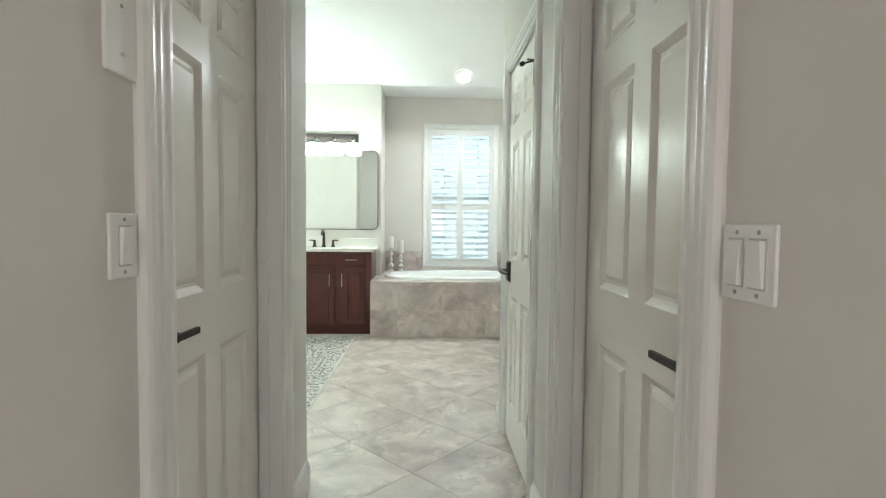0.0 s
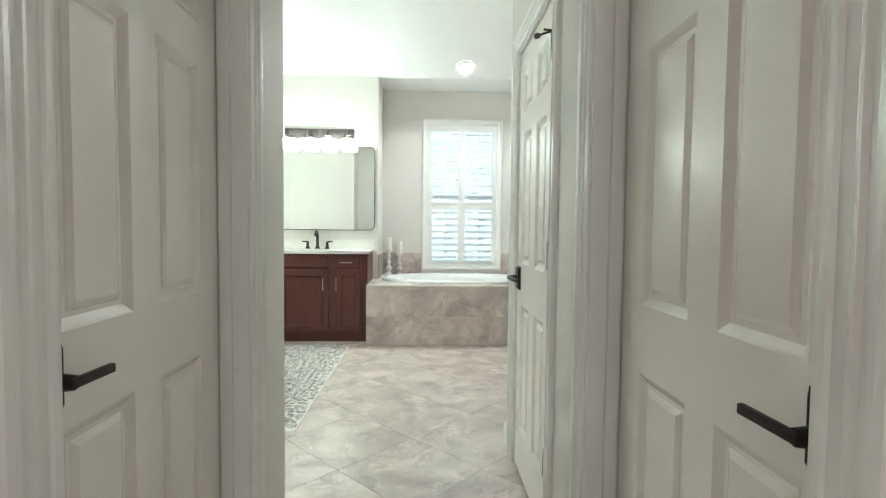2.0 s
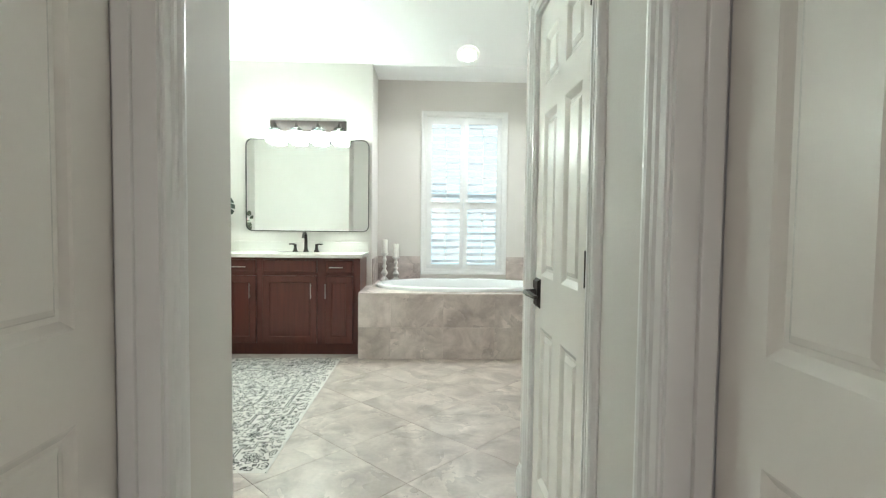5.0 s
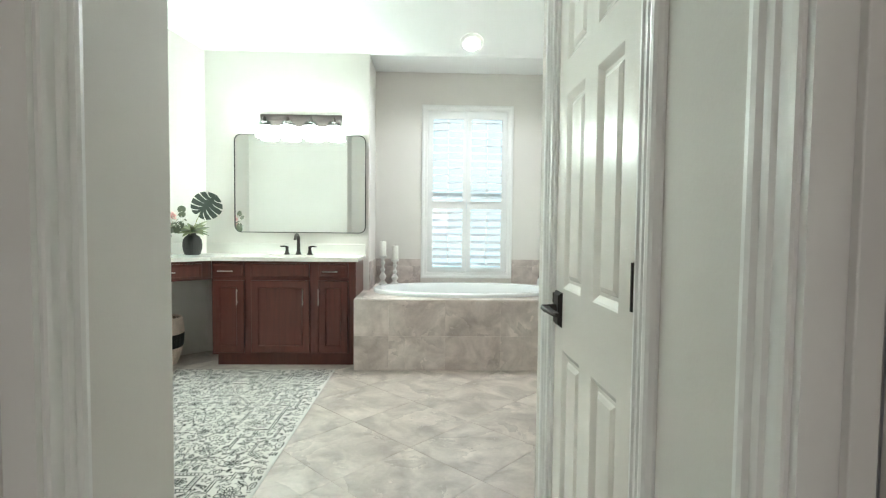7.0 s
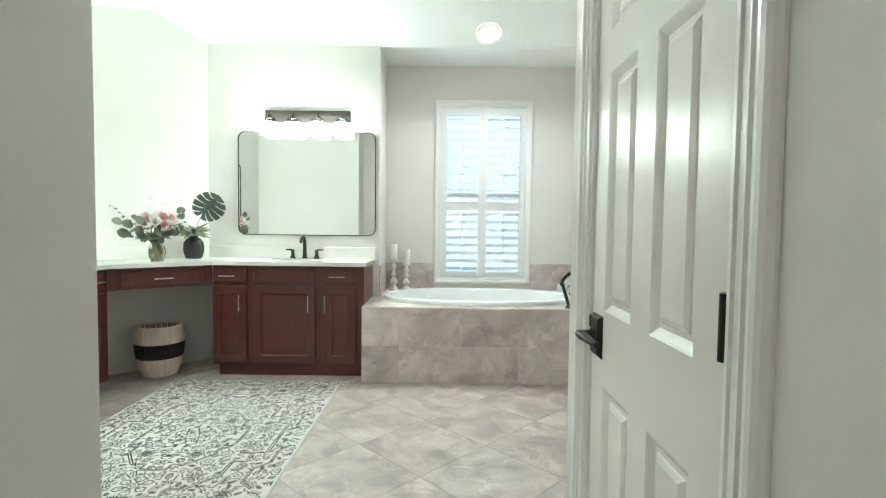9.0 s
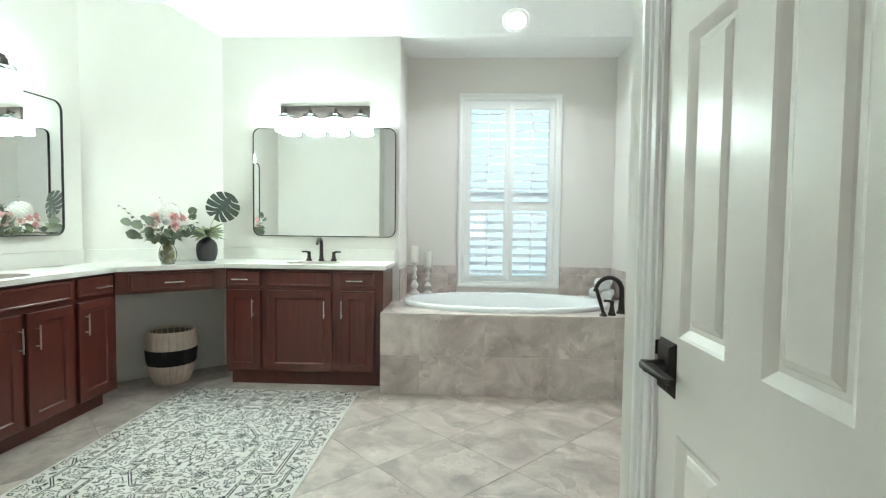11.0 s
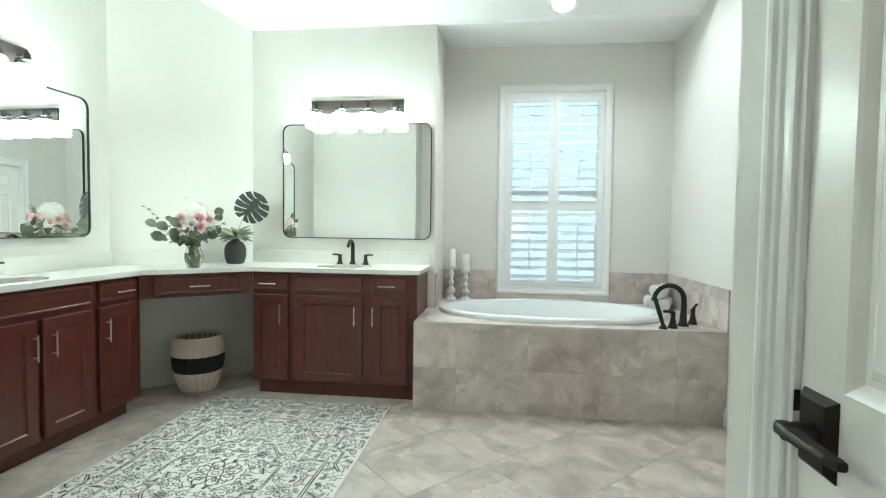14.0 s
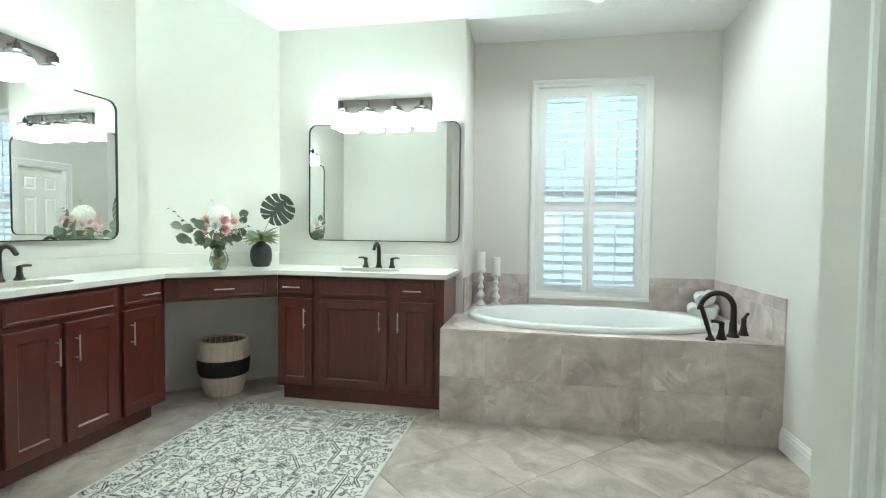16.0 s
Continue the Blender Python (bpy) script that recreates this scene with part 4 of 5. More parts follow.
def rug_lines():
    """Woven outlines of the rug's motifs, drawn in one quarter and mirrored about both middles."""
    pick = random.Random(21)
    strokes, taken = [], []

    def stroke(pts, shut=False, wide=0.0055):
        pts = [(max(-hx, min(hx - 0.012, x)), max(-hy, min(hy - 0.012, y))) for x, y in pts]
        if shut:
            pts = pts + [pts[0]]
        fine = [pts[0]]
        for (x0, y0), (x1, y1) in zip(pts, pts[1:]):
            k = max(1, int(math.hypot(x1 - x0, y1 - y0) / 0.03))
            fine += [(x0 + (x1 - x0) * q / k, y0 + (y1 - y0) * q / k) for q in range(1, k + 1)]
        strokes.append((fine, wide))
        taken.extend(fine)

    def offset(pts, d):
        out = []
        for k, (x, y) in enumerate(pts):
            ax, ay = pts[max(0, k - 1)]
            cx, cy = pts[min(len(pts) - 1, k + 1)]
            q = math.hypot(cx - ax, cy - ay) or 1
            out.append((x - (cy - ay) / q * d, y + (cx - ax) / q * d))
        return out

    def double(pts, gap=0.013):
        stroke(pts)
        stroke(offset(pts, gap))

    def teeth(pts, gap, pitch):
        for (x0, y0), (x1, y1) in zip(pts, pts[1:]):
            q = math.hypot(x1 - x0, y1 - y0)
            for k in range(1, int(q / pitch)):
                t = k * pitch / q
                px, py = x0 + (x1 - x0) * t, y0 + (y1 - y0) * t
                nx_, ny_ = -(y1 - y0) / q, (x1 - x0) / q
                stroke([(px + nx_ * gap * 0.25, py + ny_ * gap * 0.25), (px + nx_ * gap * 0.8 + (x1 - x0) / q * 0.006, py + ny_ * gap * 0.8 + (y1 - y0) / q * 0.006)])

    def rosette(cx, cy, r, petals, turn=0.0):
        for k in range(petals):
            a = turn + 2 * math.pi * k / petals
            lobe = []
            for u, w in ((0.36, 0.0), (0.55, 0.20), (0.80, 0.24), (1.0, 0.0), (0.80, -0.24), (0.55, -0.20)):
                lobe.append((cx + r * (u * math.cos(a) - w * math.sin(a)), cy + r * (u * math.sin(a) + w * math.cos(a))))
            stroke(lobe, True)
            stroke([(cx + r * 0.45 * math.cos(a), cy + r * 0.45 * math.sin(a)), (cx + r * 0.72 * math.cos(a), cy + r * 0.72 * math.sin(a))], wide=0.0044)
        stroke([(cx + 0.30 * r * math.cos(q * math.pi / 5), cy + 0.30 * r * math.sin(q * math.pi / 5)) for q in range(10)], True)
        stroke([(cx + 0.14 * r * math.cos(q * math.pi / 3), cy + 0.14 * r * math.sin(q * math.pi / 3)) for q in range(6)], True, 0.0044)

    def small(kind, cx, cy, r, a):
        def at(u, w):
            return (cx + r * (u * math.cos(a) - w * math.sin(a)), cy + r * (u * math.sin(a) + w * math.cos(a)))
        if kind == 0:
            n_ = 5 + pick.randrange(3)
            stroke([at((0.78 + 0.26 * (q % 2)) * math.cos(math.pi * q / n_), (0.78 + 0.26 * (q % 2)) * math.sin(math.pi * q / n_)) for q in range(2 * n_)], True)
            stroke([at(0.36 * math.cos(math.pi * q / 3), 0.36 * math.sin(math.pi * q / 3)) for q in range(6)], True, 0.0046)
        elif kind == 1:
            up, dn = [], []
            for q in range(6):
                t = q / 5
                w = 0.55 * math.sin(math.pi * (0.08 + 0.84 * t)) * (1.0 if q % 2 else 0.66)
                up.append(at(-1 + 2 * t, w))
                dn.append(at(-1 + 2 * t, -w))
            stroke(up + dn[::-1], True)
            stroke([at(-0.7, 0), at(0.6, 0.04)], wide=0.0044)
        elif kind == 2:
            stroke([at(-1, -0.5), at(-0.4, -0.5), at(-0.4, 0.3), at(0.25, 0.3), at(0.25, -0.25), at(0.9, -0.25), at(0.9, 0.55)])
            stroke([at(-1, -0.15), at(-0.72, -0.15), at(-0.72, 0.62), at(0.58, 0.62), at(0.58, 0.1)])
        elif kind == 3:
            stroke([at(-1, 0), at(-0.3, 0.12), at(0.4, -0.05), at(1, 0.1)])
            for q in range(4):
                u = -0.7 + 0.45 * q
                stroke([at(u, 0.05), at(u + 0.28, 0.5), at(u + 0.1, 0.62)], wide=0.0046)
                stroke([at(u + 0.1, 0.0), at(u + 0.36, -0.42), at(u + 0.2, -0.58)], wide=0.0046)
        elif kind == 4:
            stroke([at(0, 0.9), at(0.6, 0), at(0, -0.9), at(-0.6, 0)], True)
            stroke([at(0, 0.5), at(0.32, 0), at(0, -0.5), at(-0.32, 0)], True, 0.0046)
        elif kind == 5:
            stroke([at(-0.9, -0.7), at(-0.35, -0.1), at(-0.75, 0.3), at(-0.3, 0.35), at(-0.1, 0.9), at(0.15, 0.3), at(0.7, 0.55), at(0.45, 0.0), at(0.95, -0.3), at(0.3, -0.35), at(0.2, -0.85)])
            stroke([at(-0.1, 0.05), at(0.15, -0.1), at(0.05, -0.45)], wide=0.0044)
        else:
            stroke([at(-1, 0.3), at(-0.5, -0.1), at(-0.1, 0.25), at(0.3, -0.2), at(0.65, 0.15), at(1, -0.15)])

    medallion = [(0.0, 0.70), (0.10, 0.70), (0.10, 0.64), (0.17, 0.64), (0.17, 0.57), (0.25, 0.57), (0.36, 0.44), (0.36, 0.30), (0.43, 0.30), (0.43, 0.20), (0.50, 0.20), (0.50, 0.0)]
    double(medallion, -0.015)
    inner = [(0.0, 0.40), (0.07, 0.40), (0.07, 0.34), (0.14, 0.34), (0.23, 0.22), (0.23, 0.12), (0.29, 0.12), (0.29, 0.0)]
    double(inner, -0.012)
    corner = [(0.30, 0.985), (0.30, 0.92), (0.36, 0.92), (0.36, 0.87), (0.42, 0.87), (0.42, 0.76), (0.49, 0.76), (0.49, 0.69), (0.55, 0.69), (0.55, 0.63), (0.60, 0.63)]
    double(corner, 0.016)
    cell = [(0.20, 0.72), (0.32, 0.72), (0.32, 0.84), (0.20, 0.84)]
    stroke(cell, True)
    stroke([(0.175, 0.695), (0.345, 0.695), (0.345, 0.865), (0.175, 0.865)], True)
    teeth([(0.175, 0.695), (0.345, 0.695), (0.345, 0.865), (0.175, 0.865), (0.175, 0.695)], 0.025, 0.018)
    double([(0.0, 0.91), (0.08, 0.91), (0.14, 0.985)], 0.012)
    double([(0.60, 0.10), (0.555, 0.17), (0.555, 0.30), (0.49, 0.37), (0.49, 0.50), (0.56, 0.55)], 0.012)
    rosette(0, 0, 0.125, 8, 0.39)
    rosette(0.26, 0.78, 0.042, 6)
    rosette(0.0, 0.54, 0.085, 6, math.pi / 2)
    rosette(0.37, 0.10, 0.062, 6, 0.2)
    rosette(0.53, 0.88, 0.06, 7)
    rosette(0.24, 0.45, 0.055, 6, 0.5)
    rosette(0.05, 0.80, 0.05, 6)
    rosette(0.44, 0.60, 0.048, 6, 0.3)
    rosette(0.13, 0.22, 0.045, 6)
    for size in (0.034, 0.028, 0.022, 0.017, 0.012, 0.009):
        for _ in range(1000):
            cx, cy = pick.uniform(0.014, hx - 0.022), pick.uniform(0.014, hy - 0.022)
            clear = size * 0.92 + 0.003
            if all((cx - p) ** 2 + (cy - q) ** 2 > clear * clear for p, q in taken):
                small(pick.choice((0, 1, 2, 3, 4, 5, 5, 3, 1)) if size > 0.015 else 6, cx, cy, size, pick.choice((0, 0.5, 1, 1.5, 2, 2.6)) + pick.uniform(-0.25, 0.25))
    verts, faces = [], []
    for pts, wide in strokes:
        wide *= pick.uniform(0.92, 1.22)
        for mx, my in ((1, 1), (-1, 1), (1, -1), (-1, -1)):
            base = len(verts)
            for k, (x, y) in enumerate(pts):
                ax, ay = pts[max(0, k - 1)]
                cx, cy = pts[min(len(pts) - 1, k + 1)]
                if pts[0] == pts[-1] and k in (0, len(pts) - 1):
                    (ax, ay), (cx, cy) = pts[-2], pts[1]
                q = math.hypot(cx - ax, cy - ay) or 1
                ox, oy = -(cy - ay) / q * wide / 2, (cx - ax) / q * wide / 2
                for sgn in (-1, 1):
                    px, py = mx * (x + sgn * ox), my * (y + sgn * oy)
                    wob = 0.003 * noise.noise(Vector((px * 2, py * 2, 5)))
                    verts.append((px + wob, py + wob, 0.0062 + 0.0012 * noise.noise(Vector((px * 3, py * 3, 1)))))
            for k in range(len(pts) - 1):
                v = base + 2 * k
                quad = (v, v + 2, v + 3, v + 1)
                faces.append(quad if mx * my < 0 else quad[::-1])
    me = bpy.data.meshes.new("woven_outline")
    me.from_pydata(verts, [], faces)
    me.materials.append(YARN)
    ob = new("woven_outline", me)
    ob.parent = rug
    return tagged(ob, "thin charcoal woven motif outlines", kind="stuff")


rug_lines()
HEM = material("cream_rug_hem", (0.66, 0.635, 0.60), 0.95, grain=0.3, grain_scale=500, bump=0.3)
for s in (-1, 1):
    bm = bmesh.new()
    tube(bm, [(s * hx + 0.002 * noise.noise(Vector((0, y * 3, s))), y, 0.004) for y in [-hy + 2 * hy * k / 40 for k in range(41)]], 0.0038, 8)
    part("hem", bm, HEM, rug, smooth=True)

# ---- woven basket under the desk ----
RUSH = material("woven_seagrass", (0.74, 0.60, 0.52), 0.85, grain=0.5, grain_scale=160, bump=0.6, blotch=0.25, blotch_scale=14)
DARKRUSH = material("black_dyed_seagrass", (0.018, 0.018, 0.018), 0.8, grain=0.5, grain_scale=160, bump=0.6)
bk = empty("woven_basket", pose(-2.143, 5.395, 0), "natural woven basket with a broad black band", "basket")


def basket_radius(z):
    t = z / 0.40
    return 0.109 + 0.180 * t - 0.134 * t * t


def woven(z0, z1, step):
    """Strands that run over and under the stakes, row by row, out of step."""
    bm = bmesh.new()
    n, rows = 176, int(round((z1 - z0) / step))
    for r in range(rows):
        zc = z0 + (r + 0.5) * step
        rad = basket_radius(zc)
        ring = []
        for k in range(n):
            a = 2 * math.pi * k / n
            over = 0.0075 * abs(math.sin(a * 11)) ** 0.5 + 0.0026 * math.sin(a * 22 + math.pi * (r % 2)) + 0.0012 * noise.noise(Vector((k * 0.3, r, 0)))
            dz = 0.0022 * noise.noise(Vector((k * 0.2, r * 3.0, 4)))
            sec = []
            for ox, oz in ((0.0038, 0), (0, step * 0.6), (-0.0038, 0), (0, -step * 0.6)):
                q = rad + over + ox
                sec.append(bm.verts.new((q * math.cos(a), q * math.sin(a), zc + oz + dz)))
            ring.append(sec)
        for k in range(n):
            p, q = ring[k], ring[(k + 1) % n]
            for s in range(4):
                bm.faces.new((p[s], q[s], q[(s + 1) % 4], p[(s + 1) % 4]))
    return bm


tagged(part("lower_weave", woven(0.004, 0.1515, 0.0070), RUSH, bk, smooth=True), kind="stuff")
tagged(part("band", woven(0.1515, 0.267, 0.0070), DARKRUSH, bk, "black woven band", smooth=True), kind="stuff")
tagged(part("upper_weave", woven(0.267, 0.3935, 0.0070), RUSH, bk, smooth=True), kind="stuff")
bm = bmesh.new()
for turn in range(2):
    pts = []
    for k in range(97):
        a = 2 * math.pi * k / 96
        q = basket_radius(0.395) + 0.005 * math.sin(a * 24 + math.pi * turn)
        pts.append((q * math.cos(a), q * math.sin(a), 0.396 + 0.005 * math.cos(a * 24 + math.pi * turn)))
    tube(bm, pts, 0.006, 8)
part("rim", bm, RUSH, bk, smooth=True)
for k in range(22):
    a = 2 * math.pi * k / 22
    part("stake", tube(bmesh.new(), [((basket_radius(z) - 0.007) * math.cos(a), (basket_radius(z) - 0.007) * math.sin(a), z) for z in (0.004, 0.1, 0.2, 0.3, 0.395)], 0.0035, 6), RUSH, bk)
bm = bmesh.new()
zs = [0.006 + 0.384 * k / 10 for k in range(11)]
lathe(bm, [(basket_radius(z) - 0.0015, z) for z in zs] + [(basket_radius(z) - 0.0045, z) for z in zs[::-1]], 48, close_bottom=False)
# the shade inside the basket is painted in as a darker brown
part("lining", bm, material("shaded_inner_weave", (0.36, 0.27, 0.20), 0.9, grain=0.5, grain_scale=120, bump=0.5), bk, smooth=True)
part("base", cyl(bmesh.new(), (0, 0, 0.0), (0, 0, 0.008), 0.108, n=40), RUSH, bk)

# ---- flowers ----
LEAF = material("eucalyptus_leaf", (0.155, 0.180, 0.125), 0.55, grain=0.2, grain_scale=60, blotch=0.5, blotch_scale=20, spread=0.3)
DARKLEAF = material("dark_green_leaf", (0.046, 0.060, 0.048), 0.34, grain=0.2, grain_scale=60, blotch=0.4, blotch_scale=18)
SUCC = material("pale_green_leaf", (0.175, 0.20, 0.10), 0.5, grain=0.2, blotch=0.5, blotch_scale=25)
STEM = material("green_stem", (0.34, 0.32, 0.17), 0.6, grain=0.2)
PINK = material("coral_pink_petal", (0.80, 0.44, 0.43), 0.6, grain=0.1, blotch=0.35, blotch_scale=40, spread=0.25)
BLUSH = material("blush_petal", (0.78, 0.55, 0.50), 0.6, grain=0.1, blotch=0.2, blotch_scale=40)
WHITEP = material("white_petal", (0.80, 0.79, 0.74), 0.6, grain=0.1, blotch=0.15, blotch_scale=50)
rnd = random.Random(7)


def leaf(bm, base, way, up, length, width, curl=0.25, tip=1.0):
    """A thin curved leaf, five rows of three points."""
    base, way = Vector(base), Vector(way).normalized()
    side = way.cross(Vector(up)).normalized()
    nn = side.cross(way).normalized()
    rows = []
    for k in range(6):
        t = k / 5
        w = width * (math.sin(math.pi * min(1, t * 0.97 + 0.03)) ** (0.75 * tip)) / 2 + 0.0004
        c = base + way * (length * t) - nn * (curl * length * t * t)
        rows.append([bm.verts.new(c - side * w + nn * w * 0.25), bm.verts.new(c), bm.verts.new(c + side * w + nn * w * 0.25)])
    for a, b in zip(rows, rows[1:]):
        for s in range(2):
            bm.faces.new((a[s], a[s + 1], b[s + 1], b[s]))


def sprig(parent, start, end, n, size, mat, round_leaf=True):
    bm = bmesh.new()
    start, end = Vector(start), Vector(end)
    d = end - start
    bow = Vector((0, 0, 0.18 * d.length))
    pts = [start + d * t + bow * (t * (1 - t)) for t in [k / 8 for k in range(9)]]
    tube(bm, pts, [0.0022 - 0.0015 * k / 8 for k in range(9)], 6)
    stem = part("twig", bm, STEM, parent)
    bm = bmesh.new()
    for k in range(n):
        t = 0.25 + 0.75 * k / max(1, n - 1)
        p = start + d * t + bow * (t * (1 - t))
        for s in (-1, 1):
            out = Vector((rnd.uniform(-1, 1), rnd.uniform(-1, 1), rnd.uniform(-0.5, 0.7))) + s * d.cross(Vector((0, 0, 1))).normalized() * 1.2
            q = size * rnd.uniform(0.75, 1.2) * (1.05 - 0.4 * t)
            leaf(bm, p, out, Vector((rnd.uniform(-0.7, 0.7), rnd.uniform(-1.0, 0.2), 1)), q, q * (0.95 if round_leaf else 0.34), 0.12, 0.6 if round_leaf else 1.0)
    part("leaves", bm, mat, stem, smooth=True)


def rose(parent, c, r, mat, facing):
    """Layers of cupped petals wound round a centre."""
    bm = bmesh.new()
    c = Vector(c)
    q = Vector(facing).to_track_quat("Z", "Y")
    for layer, (n, rad, tilt, size) in enumerate(((3, 0.12, 0.02, 0.85), (4, 0.34, 0.12, 0.92), (5, 0.58, 0.22, 0.98), (6, 0.80, 0.36, 1.0), (6, 0.92, 0.62, 0.95))):
        for k in range(n):
            a = 2 * math.pi * k / n + layer * 0.7 + rnd.uniform(-0.15, 0.15)
            rad_dir = Vector((math.cos(a), math.sin(a), 0))
            tang = Vector((-math.sin(a), math.cos(a), 0))
            rows = []
            for i in range(5):
                t = i / 4
                lift = size * r * (math.sin(t * (math.pi / 2)) * math.cos(tilt * 0.8) + 0.1)
                outw = rad * r * 0.6 + size * r * t * math.sin(tilt) * (0.9 + 0.2 * t)
                w = size * r * 0.62 * math.sin(math.pi * (0.18 + 0.70 * t))
                row = []
                for s in (-1, -0.5, 0, 0.5, 1):
                    p = rad_dir * (outw - abs(s) ** 2 * w * 0.35) + tang * (s * w) + Vector((0, 0, lift - 0.5 * r - 0.12 * r * abs(s) * t))
                    row.append(bm.verts.new(c + q @ p))
                rows.append(row)
            for x, y in zip(rows, rows[1:]):
                for s in range(4):
                    bm.faces.new((x[s], x[s + 1], y[s + 1], y[s]))
    part("rose", bm, mat, parent, smooth=True)


def hydrangea(parent, c, r):
    bm = bmesh.new()
    c = Vector(c)
    for k in range(120):
        z = 1 - 1.55 * (k + 0.5) / 120
        a = k * 2.39996
        s = math.sqrt(max(0, 1 - z * z))
        nrm_ = Vector((s * math.cos(a), s * math.sin(a), z * 0.85)).normalized()
        p = c + nrm_ * r * rnd.uniform(0.92, 1.06)
        t1 = nrm_.orthogonal().normalized()
        t2 = nrm_.cross(t1)
        ph = rnd.uniform(0, 1.6)
        for j in range(4):
            b = ph + j * math.pi / 2
            d = t1 * math.cos(b) + t2 * math.sin(b)
            leaf(bm, p, d + nrm_ * 0.25, nrm_, 0.016, 0.017, 0.1, 0.5)
    part("hydrangea_head", bm, WHITEP, parent, smooth=True)


fv = empty("flower_vase", pose(-2.042, 5.20, CT1, 0, 0, 36), "clear glass vase with pink and white flowers and eucalyptus", "vase of flowers")
bm = bmesh.new()
lathe(bm, [(0.034, 0.0), (0.045, 0.004), (0.062, 0.05), (0.066, 0.08), (0.058, 0.12), (0.044, 0.148), (0.050, 0.168), (0.0475, 0.168), (0.0415, 0.148), (0.055, 0.118), (0.0625, 0.08), (0.058, 0.05), (0.042, 0.010), (0.001, 0.009)], 36)
part("vase", bm, clear_glass("vase_glass", (0.96, 0.98, 0.96)), fv, smooth=True)
bm = bmesh.new()
lathe(bm, [(0.001, 0.0105), (0.041, 0.0115), (0.0572, 0.05), (0.0617, 0.08), (0.0572, 0.108), (0.001, 0.108)], 36, close_bottom=False)
part("water", bm, clear_glass("vase_water", (0.93, 0.96, 0.90)), fv, smooth=True)
for k in range(22):
    a = 2 * math.pi * k / 22 + 0.3
    r0, r1 = rnd.uniform(0.008, 0.036), rnd.uniform(0.02, 0.055)
    part("stem", tube(bmesh.new(), [(-r0 * math.cos(a), -r0 * math.sin(a), 0.014), (0.02 * math.cos(a), 0.02 * math.sin(a), 0.145), (r1 * 1.7 * math.cos(a), r1 * 1.7 * math.sin(a), 0.25)], [0.0028, 0.0026, 0.002], 7), STEM, fv)
def broad_leaf(parent, tip, size, mat):
    """A broad round leaf on its own twig, its face turned towards the room."""
    tip = Vector(tip)
    root = Vector((tip.x * 0.15, tip.y * 0.2, 0.165))
    d = tip - root
    bm = bmesh.new()
    tube(bm, [root + d * t + Vector((0, 0, 0.10 * d.length * t * (1 - t))) for t in (0, 0.25, 0.5, 0.75, 1)], [0.002, 0.0018, 0.0016, 0.0013, 0.001], 6)
    tw = part("twig", bm, STEM, parent)
    bm = bmesh.new()
    face = Vector((0.55 + rnd.uniform(-0.4, 0.4), -1.0, 0.35 + rnd.uniform(-0.4, 0.4))).normalized()
    way = Vector((d.x + rnd.uniform(-0.06, 0.06), d.y, d.z * 0.4 + rnd.uniform(-0.08, 0.05))).normalized()
    leaf(bm, tip - way * size * 0.5, way, face, size, size * rnd.uniform(0.82, 0.98), 0.08, 0.6)
    part("leaf", bm, mat, tw, smooth=True)


for k in range(14):
    a = k * 2.4
    bm = bmesh.new()
    leaf(bm, (0.022 * math.cos(a), 0.022 * math.sin(a), 0.03 + 0.007 * k), (math.cos(a) * 0.4, math.sin(a) * 0.4, 1), (math.cos(a), math.sin(a), 0.2), 0.05, 0.03, 0.2, 0.8)
    part("stem_leaf", bm, STEM, fv, smooth=True)
hydrangea(fv, (0.01, 0.02, 0.40), 0.078)
for x, y, z, mt in ((-0.10, 0.05, 0.345, PINK), (-0.07, 0.10, 0.365, PINK), (-0.03, 0.12, 0.34, BLUSH), (-0.12, 0.0, 0.32, BLUSH), (-0.09, 0.09, 0.295, PINK), (0.03, 0.125, 0.35, WHITEP)):
    rose(fv, (x, y, z), 0.028, mt, (x, y, 0.05))
rose(fv, (0.035, -0.105, 0.365), 0.037, PINK, (0.3, -0.9, 0.5))
rose(fv, (0.10, -0.07, 0.36), 0.033, PINK, (0.7, -0.7, 0.5))
rose(fv, (0.04, -0.11, 0.30), 0.035, PINK, (0.4, -1, 0.2))
rose(fv, (-0.085, -0.06, 0.365), 0.036, BLUSH, (-0.4, -0.8, 0.5))
rose(fv, (-0.02, -0.115, 0.325), 0.036, WHITEP, (0.1, -1, 0.4))
rose(fv, (-0.095, -0.075, 0.31), 0.034, BLUSH, (-0.4, -0.9, 0.3))
for x, z, sz in ((-0.272, 0.325, 0.075), (-0.205, 0.305, 0.085), (-0.125, 0.335, 0.085), (-0.235, 0.235, 0.088), (-0.205, 0.225, 0.06), (-0.125, 0.225, 0.08), (-0.13, 0.265, 0.07), (-0.05, 0.265, 0.085), (-0.015, 0.245, 0.08),
                 (0.02, 0.185, 0.07), (0.06, 0.235, 0.08), (-0.03, 0.205, 0.08), (0.125, 0.25, 0.08), (0.155, 0.285, 0.07), (0.17, 0.42, 0.068), (0.165, 0.375, 0.06), (0.10, 0.285, 0.06), (-0.16, 0.36, 0.05), (0.01, 0.285, 0.07), (-0.06, 0.225, 0.07)):
    broad_leaf(fv, (x, -0.09 - 0.04 * math.cos(x * 9) + rnd.uniform(-0.02, 0.02), z), sz, LEAF)
